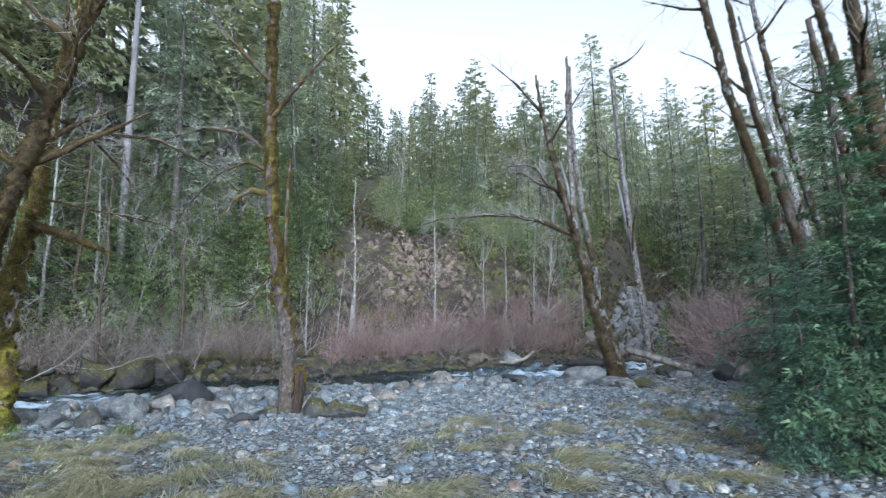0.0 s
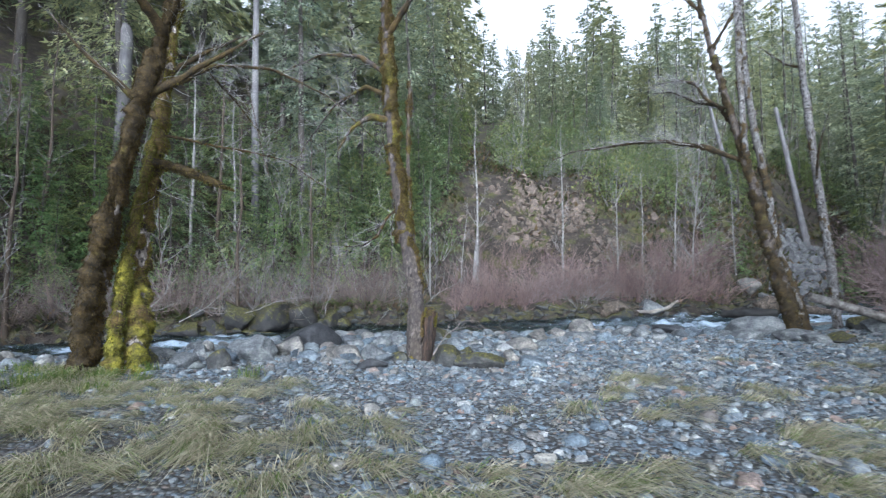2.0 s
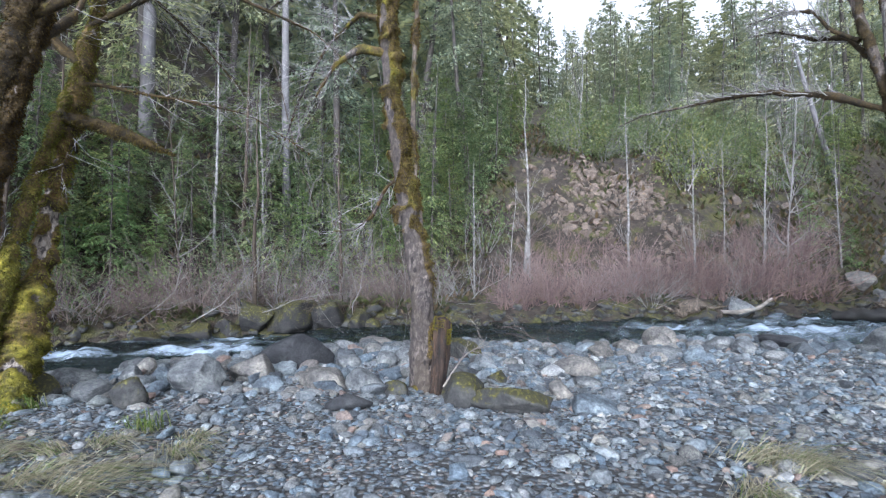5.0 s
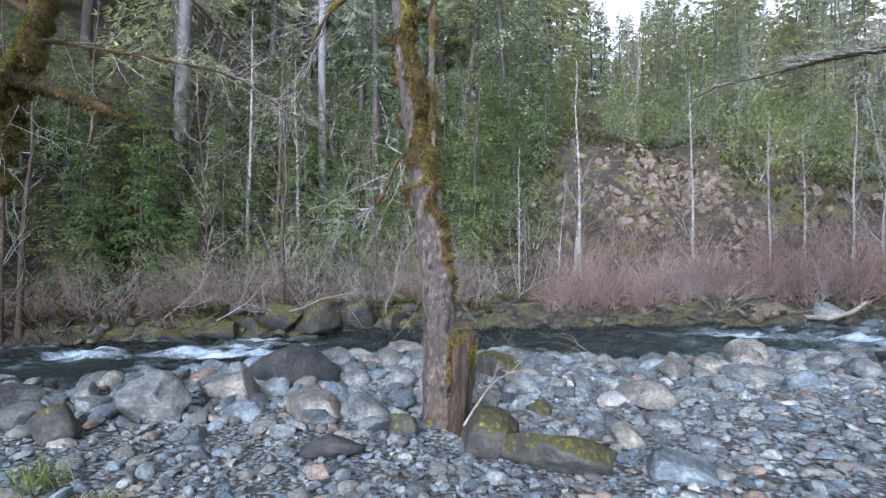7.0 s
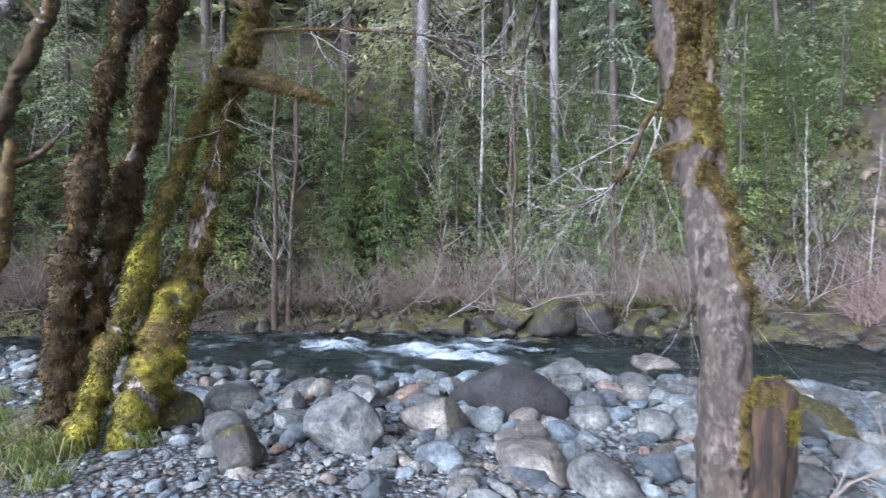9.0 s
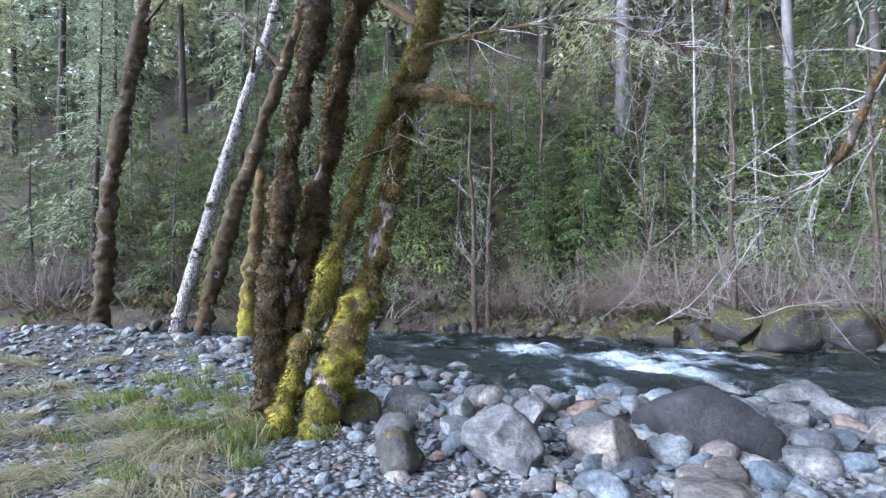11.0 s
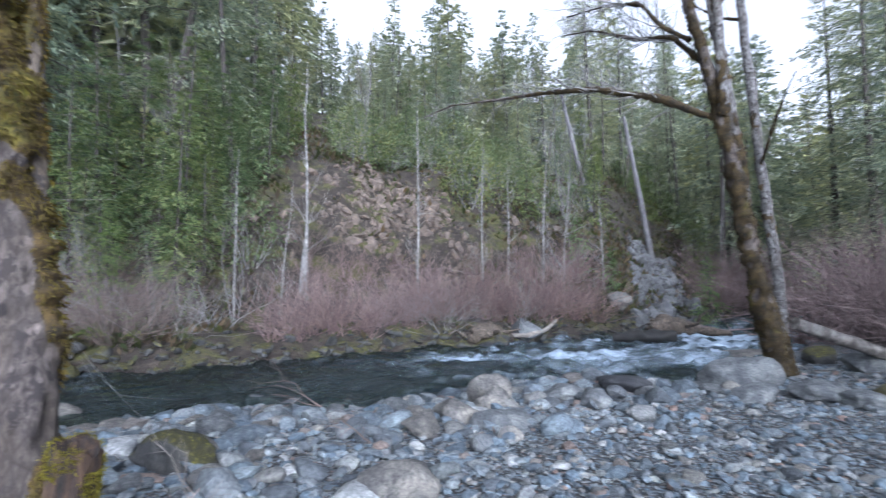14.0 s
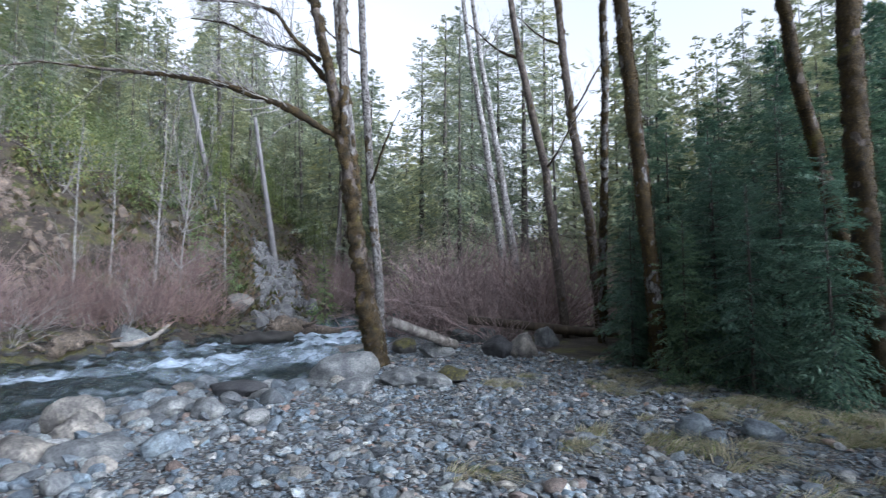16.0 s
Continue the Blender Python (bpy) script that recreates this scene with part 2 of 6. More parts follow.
def leaf_material(name, stops, rough=0.55, joined=False):
    m, n, l, b = material(name, rough)
    colour = ramp(n, l, n.new("ShaderNodeNewGeometry").outputs["Random Per Island"], stops)
    own = attr(n, "tone") if joined else n.new("ShaderNodeObjectInfo").outputs["Random"]
    colour = mix(n, l, 1.0, colour, ramp(n, l, own, [(0.0, (0.72, 0.78, 0.8)), (0.5, (1.0, 1.0, 1.0)), (1.0, (1.25, 1.15, 0.85))]), "MULTIPLY")
    l.new(colour, b.inputs["Base Color"])
    thin = n.new("ShaderNodeBsdfTranslucent")
    l.new(colour, thin.inputs["Color"])
    both = n.new("ShaderNodeMixShader")
    both.inputs[0].default_value = 0.45
    l.new(b.outputs[0], both.inputs[1])
    l.new(thin.outputs[0], both.inputs[2])
    l.new(both.outputs[0], n["Material Output"].inputs["Surface"])
    return m


def wood_material(name, stops, scale=9.0, stretch=(1, 1, 0.25), rough=0.85, depth=0.01):
    m, n, l, b = material(name, rough)
    grain = noise_node(n, l, scale, 8, 0.65, stretch=stretch)
    colour = ramp(n, l, grain, stops)
    patch = noise_node(n, l, 1.6, 4)
    colour = mix(n, l, 1.0, colour, ramp(n, l, patch, [(0.3, (0.7, 0.7, 0.72)), (0.7, (1.2, 1.18, 1.12))]), "MULTIPLY")
    l.new(colour, b.inputs["Base Color"])
    bump(n, l, b, grain, 0.7, depth)
    return m


def mossy_bark(name, bark, fresh=0.3, deep=1.0, foot=0.0):
    """Bark with moss where the mesh carries it; fresh: how much of the moss is bright green-yellow."""
    m, n, l, b = material(name, 0.9)
    grain = noise_node(n, l, 13, 9, 0.75, stretch=(1, 1, 0.4))
    bare = ramp(n, l, grain, bark)
    flakes = n.new("ShaderNodeTexVoronoi")
    flakes.inputs["Scale"].default_value = 22.0
    tc, mp = n.new("ShaderNodeTexCoord"), n.new("ShaderNodeMapping")
    mp.inputs["Scale"].default_value = (1.0, 1.0, 0.5)
    l.new(tc.outputs["Object"], mp.inputs["Vector"])
    l.new(mp.outputs[0], flakes.inputs["Vector"])
    bare = mix(n, l, 1.0, bare, ramp(n, l, flakes.outputs["Color"], [(0.2, (0.62, 0.60, 0.58)), (0.6, (1.0, 1.0, 1.0)), (0.9, (1.3, 1.27, 1.25))]), "MULTIPLY")
    crack = n.new("ShaderNodeTexVoronoi")
    crack.feature = "DISTANCE_TO_EDGE"
    crack.inputs["Scale"].default_value = 24.0
    long = n.new("ShaderNodeMapping")
    long.inputs["Scale"].default_value = (1.0, 1.0, 0.3)
    l.new(tc.outputs["Object"], long.inputs["Vector"])
    l.new(long.outputs[0], crack.inputs["Vector"])
    bare = mix(n, l, 1.0, bare, ramp(n, l, crack.outputs["Distance"], [(0.0, (0.5, 0.47, 0.46)), (0.08, (0.92, 0.92, 0.92)), (0.3, (1.1, 1.1, 1.1))]), "MULTIPLY")
    flecks = noise_node(n, l, 24, 5, 0.6, stretch=(1, 1, 0.55))
    bare = mix(n, l, shade(n, flecks, 0.53, 0.585), bare, (0.03, 0.024, 0.022))
    stain = noise_node(n, l, 2.6, 5, 0.6, stretch=(1, 1, 0.4))
    bare = mix(n, l, shade(n, stain, 0.48, 0.64), bare, mix(n, l, 0.45, bare, (0.06, 0.045, 0.026)))
    # Pits are spots of colour alone: the shade inside bark holes, painted on.
    pits, gap = n.new("ShaderNodeTexVoronoi"), noise_node(n, l, 3.1, 3)
    pits.inputs["Scale"].default_value = 13.0
    l.new(mp.outputs[0], pits.inputs["Vector"])
    pit = n.new("ShaderNodeMath")
    pit.operation = "MULTIPLY"
    l.new(shade(n, pits.outputs["Distance"], 0.30, 0.20), pit.inputs[0])
    l.new(shade(n, gap, 0.44, 0.52), pit.inputs[1])
    bare = mix(n, l, pit.outputs[0], bare, (0.014, 0.010, 0.009))
    fine = noise_node(n, l, 45, 6, 0.7)
    tone = ramp(n, l, noise_node(n, l, 7, 4, 0.6), [(0.34, (0.35 * deep, 0.33 * deep, 0.32 * deep)), (0.64, (1.75 * deep, 1.6 * deep, 1.4 * deep))])
    brown = ramp(n, l, fine, [(0.3, (0.012, 0.008, 0.003)), (0.55, (0.062, 0.042, 0.010)), (0.75, (0.155, 0.112, 0.026))])
    green = ramp(n, l, fine, [(0.3, (0.045, 0.045, 0.006)), (0.55, (0.15, 0.145, 0.012)), (0.75, (0.29, 0.275, 0.03))])
    where = noise_node(n, l, 1.7, 4)
    if foot:
        level, fade = n.new("ShaderNodeSeparateXYZ"), n.new("ShaderNodeMath")
        l.new(tc.outputs["Object"], level.inputs[0])
        fade.operation = "MULTIPLY_ADD"
        l.new(level.outputs["Z"], fade.inputs[0])
        fade.inputs[1].default_value = -foot
        l.new(where, fade.inputs[2])
        where = fade.outputs[0]
    moss = mix(n, l, 1.0, mix(n, l, shade(n, where, 0.72 - 0.5 * fresh, 0.86 - 0.5 * fresh), brown, green), tone, "MULTIPLY")
    edge = n.new("ShaderNodeMath")
    edge.operation = "MULTIPLY_ADD"
    l.new(fine, edge.inputs[0])
    edge.inputs[1].default_value = 0.5
    l.new(attr(n, "moss"), edge.inputs[2])
    l.new(mix(n, l, shade(n, edge.outputs[0], 0.68, 0.80), bare, moss), b.inputs["Base Color"])
    bump(n, l, b, mix(n, l, 0.5, grain, fine), 0.9, 0.015)
    return m


M_STONE = stone_material("river_stones", True)
LIGHT = [(at, tuple(min(0.5, c * 0.92) for c in rgb)) for at, rgb in STONES]
M_BELT = stone_material("belt_stones", True, None, 0.0, LIGHT)
M_STONE_ONE = stone_material("river_stone", False)
M_GREY = stone_material("grey_boulder", False, (0.115, 0.122, 0.125))
M_TAN = stone_material("tan_boulder", False, (0.138, 0.13, 0.118))
M_DARK = stone_material("dark_boulder", False, (0.026, 0.027, 0.030))
M_MOSSY = stone_material("mossy_boulder", False, (0.040, 0.040, 0.038), 0.42)
M_BLUE = stone_material("blue_boulder", False, (0.105, 0.128, 0.148))
M_SCREE = stone_material("scree_rock", True, (0.124, 0.096, 0.075))
M_FIR = leaf_material("fir_needles", [(0.0, (0.06, 0.082, 0.06)), (0.25, (0.17, 0.215, 0.15)), (0.5, (0.295, 0.34, 0.23)), (0.85, (0.40, 0.435, 0.27)), (1.0, (0.46, 0.485, 0.31))])
# Far firs paler and yellower: sunlight and haze put into the needle colour.
M_FIR_FAR = leaf_material("sunlit_hazy_fir_needles", [(0.0, (0.19, 0.22, 0.15)), (0.5, (0.31, 0.345, 0.215)), (0.85, (0.385, 0.41, 0.235)), (1.0, (0.43, 0.445, 0.25))], joined=True)
M_CEDAR = leaf_material("cedar_sprays", [(0.0, (0.03, 0.05, 0.026)), (0.25, (0.085, 0.14, 0.055)), (0.5, (0.155, 0.22, 0.09)), (1.0, (0.29, 0.335, 0.15))])
M_YOUNG = leaf_material("bright_young_needles", [(0.0, (0.07, 0.13, 0.045)), (0.5, (0.15, 0.24, 0.075)), (1.0, (0.27, 0.34, 0.13))])
M_HEMLOCK = leaf_material("dark_needles", [(0.0, (0.030, 0.064, 0.046)), (0.5, (0.085, 0.16, 0.11)), (1.0, (0.17, 0.25, 0.16))])
M_SHRUB = leaf_material("shrub_leaves", [(0.0, (0.08, 0.11, 0.045)), (0.5, (0.14, 0.175, 0.07)), (1.0, (0.23, 0.25, 0.11))])
M_TRUNK = wood_material("fir_bark", [(0.3, (0.026, 0.022, 0.019)), (0.6, (0.064, 0.055, 0.047)), (0.8, (0.12, 0.105, 0.093))])
M_BROWN = wood_material("brown_mossy_bark", [(0.3, (0.020, 0.014, 0.009)), (0.6, (0.058, 0.041, 0.025)), (0.8, (0.15, 0.12, 0.085))])
M_SNAG = wood_material("weathered_grey_wood", [(0.25, (0.075, 0.07, 0.07)), (0.6, (0.15, 0.145, 0.148)), (0.85, (0.25, 0.245, 0.245))])
M_ALDER = wood_material("pale_alder_bark", [(0.34, (0.06, 0.056, 0.052)), (0.5, (0.20, 0.192, 0.182)), (0.75, (0.40, 0.39, 0.375))], 8.0, (1, 1, 0.9))
M_TWIG = wood_material("grey_twigs", [(0.3, (0.10, 0.094, 0.088)), (0.7, (0.33, 0.32, 0.305))], 3.0)
M_PALE_TWIG = wood_material("pale_grey_twigs", [(0.3, (0.17, 0.165, 0.16)), (0.7, (0.5, 0.49, 0.475))], 3.0)
M_WILLOW = wood_material("red_willow_stems", [(0.3, (0.08, 0.053, 0.047)), (0.7, (0.29, 0.205, 0.185))], 3.0)
M_BRUSH = wood_material("dry_brush_stems", [(0.3, (0.062, 0.047, 0.039)), (0.7, (0.24, 0.188, 0.16))], 3.0)
M_DRIFT = wood_material("bleached_driftwood", [(0.25, (0.10, 0.085, 0.07)), (0.6, (0.27, 0.24, 0.21)), (0.85, (0.45, 0.42, 0.38))], 7.0, (0.2, 1, 1))
M_WET = wood_material("wet_black_wood", [(0.3, (0.006, 0.006, 0.005)), (0.7, (0.022, 0.019, 0.016))], 7.0, (0.2, 1, 1), 0.7)
M_LOG = wood_material("patchy_grey_bark", [(0.34, (0.035, 0.030, 0.026)), (0.5, (0.13, 0.118, 0.105)), (0.7, (0.30, 0.285, 0.265))], 7.0, (1, 1, 1), depth=0.03)
M_WILLOW_PALE = wood_material("pale_pink_willow_stems", [(0.3, (0.11, 0.08, 0.075)), (0.7, (0.37, 0.285, 0.27))], 3.0)
M_ROT = wood_material("rotten_stump_wood", [(0.34, (0.004, 0.003, 0.002)), (0.5, (0.022, 0.012, 0.007)), (0.66, (0.085, 0.05, 0.028))], 30.0, (1, 1, 0.13), depth=0.05)
M_PINK = mossy_bark("flaking_pink_bark_and_moss", [(0.25, (0.013, 0.010, 0.009)), (0.5, (0.070, 0.057, 0.049)), (0.8, (0.23, 0.197, 0.178))], 0.34, 0.85)
M_MAPLE = mossy_bark("maple_bark_and_moss", [(0.25, (0.06, 0.05, 0.045)), (0.5, (0.085, 0.068, 0.056)), (0.8, (0.21, 0.19, 0.17))], 0.24, 0.5)
M_OLIVE = mossy_bark("maple_bark_and_olive_moss", [(0.25, (0.06, 0.05, 0.045)), (0.5, (0.18, 0.155, 0.135)), (0.8, (0.38, 0.355, 0.33))], 0.16, 0.58)
M_MAPLE_FRESH = mossy_bark("maple_bark_and_fresh_moss", [(0.25, (0.08, 0.07, 0.06)), (0.5, (0.22, 0.19, 0.16)), (0.8, (0.45, 0.42, 0.38))], 0.80, 1.05, 0.14)
M_GOLD = mossy_bark("golden_olive_moss", [(0.25, (0.05, 0.04, 0.03)), (0.5, (0.12, 0.095, 0.07)), (0.8, (0.25, 0.22, 0.18))], 0.28, 0.62)
M_PALE = mossy_bark("pale_bark_and_moss", [(0.25, (0.05, 0.046, 0.043)), (0.5, (0.17, 0.165, 0.16)), (0.8, (0.40, 0.395, 0.39))], 0.05, 0.55)
M_WHITE = mossy_bark("white_alder_bark_and_moss", [(0.25, (0.10, 0.096, 0.092)), (0.5, (0.32, 0.315, 0.305)), (0.8, (0.6, 0.595, 0.585))], 0.05, 0.5)
M_GRASS = leaf_material("dry_grass", [(0.0, (0.24, 0.205, 0.13)), (0.45, (0.42, 0.365, 0.24)), (0.74, (0.56, 0.51, 0.36)), (0.82, (0.24, 0.27, 0.10)), (1.0, (0.11, 0.16, 0.035))])
M_GREEN_GRASS = leaf_material("green_grass", [(0.0, (0.07, 0.11, 0.02)), (0.6, (0.14, 0.20, 0.04)), (1.0, (0.32, 0.30, 0.13))])
M_MOSS = leaf_material("brown_moss_shoots", [(0.0, (0.024, 0.014, 0.004)), (0.5, (0.044, 0.029, 0.007)), (1.0, (0.095, 0.066, 0.014))], 0.9)
M_FRESH_MOSS = leaf_material("yellow_green_moss_shoots", [(0.0, (0.06, 0.055, 0.008)), (0.5, (0.12, 0.112, 0.013)), (1.0, (0.20, 0.19, 0.024))], 0.9)
M_GOLD_MOSS = leaf_material("golden_moss_shoots", [(0.0, (0.035, 0.023, 0.005)), (0.5, (0.085, 0.062, 0.011)), (1.0, (0.15, 0.12, 0.02))], 0.9)
M_FERN = leaf_material("fern_fronds", [(0.0, (0.07, 0.11, 0.025)), (0.6, (0.13, 0.18, 0.05)), (1.0, (0.26, 0.27, 0.10))])


def ground_material():
    m, n, l, b = material("gravel_and_litter", 0.9)
    tc = n.new("ShaderNodeTexCoord")
    cell = n.new("ShaderNodeTexVoronoi")
    cell.inputs["Scale"].default_value = 22.0
    l.new(tc.outputs["Object"], cell.inputs["Vector"])
    pick = n.new("ShaderNodeSeparateColor")
    l.new(cell.outputs["Color"], pick.inputs[0])
    grey = ramp(n, l, pick.outputs[0], LIGHT)
    # Cell edges near black: damp and the shade of deep gaps put into colour.
    grey = mix(n, l, shade(n, cell.outputs["Distance"], 0.42, 0.62), grey, (0.035, 0.034, 0.032))
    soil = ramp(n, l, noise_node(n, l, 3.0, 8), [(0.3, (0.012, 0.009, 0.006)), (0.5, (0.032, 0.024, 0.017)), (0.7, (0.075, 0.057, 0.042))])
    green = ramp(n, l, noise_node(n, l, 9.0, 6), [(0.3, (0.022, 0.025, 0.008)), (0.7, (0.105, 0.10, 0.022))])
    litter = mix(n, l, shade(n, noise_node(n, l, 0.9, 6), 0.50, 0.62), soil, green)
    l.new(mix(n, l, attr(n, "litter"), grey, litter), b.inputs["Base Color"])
    bump(n, l, b, mix(n, l, 0.25, cell.outputs["Distance"], noise_node(n, l, 30, 6)), 1.0, -0.05)
    return m


def water_material():
    m, n, l, b = material("river_water", 0.04)
    n.remove(b)
    clear, gloss, fres, both = n.new("ShaderNodeBsdfTransparent"), n.new("ShaderNodeBsdfGlossy"), n.new("ShaderNodeFresnel"), n.new("ShaderNodeMixShader")
    clear.inputs["Color"].default_value = (0.58, 0.69, 0.66, 1)
    gloss.inputs["Roughness"].default_value = 0.11
    gloss.inputs["Color"].default_value = (0.84, 0.94, 1.0, 1)
    fres.inputs["IOR"].default_value = 1.5
    k = n.new("ShaderNodeBump")
    k.inputs["Strength"].default_value, k.inputs["Distance"].default_value = 1.0, 0.2
    l.new(noise_node(n, l, 7.0, 6, 0.6, stretch=(0.8, 1.2, 1)), k.inputs["Height"])
    l.new(k.outputs[0], gloss.inputs["Normal"])
    l.new(k.outputs[0], fres.inputs["Normal"])
    l.new(fres.outputs[0], both.inputs[0])
    l.new(clear.outputs[0], both.inputs[1])
    l.new(gloss.outputs[0], both.inputs[2])
    # Pale bluish diffuse for white water; also paints the sky's reflection on ripples.
    foam_and_glint, top = n.new("ShaderNodeBsdfDiffuse"), n.new("ShaderNodeMixShader")
    foam_and_glint.inputs["Color"].default_value = (0.46, 0.55, 0.64, 1)
    cut = n.new("ShaderNodeMath")
    cut.operation = "MULTIPLY_ADD"
    l.new(noise_node(n, l, 7.0, 10, 0.78, stretch=(0.55, 1.2, 1)), cut.inputs[0])
    cut.inputs[1].default_value = 1.7
    l.new(attr(n, "foam_and_glint"), cut.inputs[2])
    l.new(shade(n, cut.outputs[0], 1.12, 2.15), top.inputs[0])
    l.new(both.outputs[0], top.inputs[1])
    l.new(foam_and_glint.outputs[0], top.inputs[2])
    l.new(top.outputs[0], n["Material Output"].inputs["Surface"])
    return m


M_GROUND, M_WATER = ground_material(), water_material()

# ---- ground, river ----
def spread(fine_from, fine_to, step, lowest, highest):
    mid = list(np.arange(fine_from, fine_to + 1e-6, step))
    out, s = [], step
    while mid[-1] + sum(out) < highest:
        s *= 1.22
        out.append(s)
    up = list(mid[-1] + np.cumsum(out))
    out, s = [], step
    while mid[0] - sum(out) > lowest:
        s *= 1.22
        out.append(s)
    return np.array(list((mid[0] - np.cumsum(out))[::-1]) + mid + up)


def sheet(geo, xs, ys, z, value):
    gx, gy = np.meshgrid(xs, ys, indexing="ij")
    a, c = np.meshgrid(np.arange(len(xs) - 1), np.arange(len(ys) - 1), indexing="ij")
    k = len(ys)
    quads = np.stack([a * k + c, (a + 1) * k + c, (a + 1) * k + c + 1, a * k + c + 1], -1).reshape(-1, 4)
    geo.add(np.stack([gx, gy, z(gx, gy)], -1), quads, None, value(gx, gy).ravel())


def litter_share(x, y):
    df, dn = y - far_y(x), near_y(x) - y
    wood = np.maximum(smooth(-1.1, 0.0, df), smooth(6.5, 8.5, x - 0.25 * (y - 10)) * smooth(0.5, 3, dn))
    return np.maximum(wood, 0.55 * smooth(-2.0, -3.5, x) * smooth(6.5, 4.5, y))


g = Geo()
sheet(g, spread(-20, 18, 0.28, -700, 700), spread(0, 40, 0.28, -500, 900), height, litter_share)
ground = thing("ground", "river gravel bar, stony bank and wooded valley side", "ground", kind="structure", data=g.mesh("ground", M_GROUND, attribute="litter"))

RAPIDS = [(-10.6, 15.2, 2.2, 1.1), (-11.2, 16.6, 0.9, 0.7), (-9.4, 14.6, 1.3, 0.8), (-14.0, 13.6, 1.6, 0.5), (-12.7, 14.2, 1.2, 0.5), (3.7, 22.0, 1.9, 0.7), (5.0, 21.2, 1.6, 0.7),
          (6.2, 20.8, 1.4, 0.7), (5.1, 25.2, 1.6, 0.6), (9.6, 25.2, 2.4, 1.1), (8.0, 22.8, 2.0, 1.0), (-2.0, 21.3, 1.2, 0.4), (-15.4, 9.0, 1.0, 0.9), (0.8, 22.0, 1.6, 0.5)]


def foam_and_glint_share(x, y):
    f = np.zeros_like(x)
    for cx, cy, rx, ry in RAPIDS:
        f = np.maximum(f, np.exp(-(((x - cx) / rx) ** 2 + ((y - cy) / ry) ** 2)))
    patchy = vnoise(x * 1.1, y * 1.9, seed=41) + 0.6 * vnoise(x * 2.7, y * 4.2, seed=42)
    # Beyond the rapids, the base share of each reach adds sky glints as colour.
    return f * (0.42 + 0.04 * smooth(-4, -8, x) + 0.26 * smooth(2, 4, x) + 0.30 * patchy) + (0.28 + 0.26 * patchy) * smooth(-6, 4, x) + (0.13 + 0.22 * patchy) * smooth(-5, -8, x)


g = Geo()
us = np.arange(-26, 26, 0.09)
vs = np.linspace(0, 1, 96)
gu, gv = np.meshgrid(us, vs, indexing="ij")
gy = near_y(gu) - 0.8 + gv * (far_y(gu) - near_y(gu) + 1.5)
chop = foam_and_glint_share(gu, gy)
lively = 0.75 + 0.7 * smooth(-7, 1, gu) + 1.2 * chop
gz = water_z(gu) + lively * (0.055 * vnoise(gu * 1.5, gy * 1.9, seed=21) + 0.055 * vnoise(gu * 3.0, gy * 3.9, seed=22) + 0.026 * vnoise(gu * 6.5, gy * 7, seed=24)) + 0.02 * vnoise(gu * 0.8, gy * 0.9, seed=23)
a, c = np.meshgrid(np.arange(len(us) - 1), np.arange(len(vs) - 1), indexing="ij")
k = len(vs)
g.add(np.stack([gu, gy, gz], -1), np.stack([a * k + c, (a + 1) * k + c, (a + 1) * k + c + 1, a * k + c + 1], -1).reshape(-1, 4), None, chop.ravel())
water = thing("water", "clear shallow river with white riffles over stones", "river", kind="structure", data=g.mesh("water", M_WATER, attribute="foam_and_glint"))


# ---- stones ----
def ball(level):
    bm = bmesh.new()
    bmesh.ops.create_icosphere(bm, subdivisions=level, radius=1)
    v = np.array([p.co for p in bm.verts])
    t = np.array([[p.index for p in f.verts] for f in bm.faces])
    bm.free()
    return v, t


BALLS = {k: ball(k) for k in (1, 2, 3, 4)}


def rock_shape(level, seed, angular=0.5):
    """A worn river stone: a ball cut by some planes, with soft dents."""
    v, t = BALLS[level]
    r = np.random.default_rng(seed)
    v = v.copy()
    for _ in range(int(r.integers(5, 8) + 2 * angular)):
        d = unit(r.normal(0, 1, 3))
        cut = r.uniform(0.72 - 0.34 * angular, 0.94 - 0.2 * angular)
        over = np.maximum(0, v @ d - cut)
        v = v - over[:, None] * d[None] * min(0.93, 0.7 + 0.24 * angular)
    v = v / np.abs(v).max(axis=0)
    v = v * (1 + 0.15 * vnoise(v[:, 0] * 1.7, v[:, 1] * 1.7, v[:, 2] * 1.7, seed)[:, None])
    if level > 2:
        v = v * (1 + 0.075 * vnoise(v[:, 0] * 4, v[:, 1] * 4, v[:, 2] * 4, seed + 1)[:, None] + 0.02 * vnoise(v[:, 0] * 13, v[:, 1] * 13, v[:, 2] * 13, seed + 2)[:, None])
    return v, t


def upper(shape, below=-0.35):
    """Without the faces that lie buried."""
    v, t = shape
    t = t[v[t][:, :, 2].mean(axis=1) > below]
    used, back = np.unique(t, return_inverse=True)
    return v[used], back.reshape(-1, 3)


def stone_spots(n, seed, low, high, x_range, y_range, keep, power=2.6):
    r = np.random.default_rng(seed)
    x, y = r.uniform(*x_range, n), r.uniform(*y_range, n)
    size = low * (high / low) ** (r.random(n) ** power)
    ok = keep(x, y, r.random(n))
    return x[ok], y[ok], size[ok]


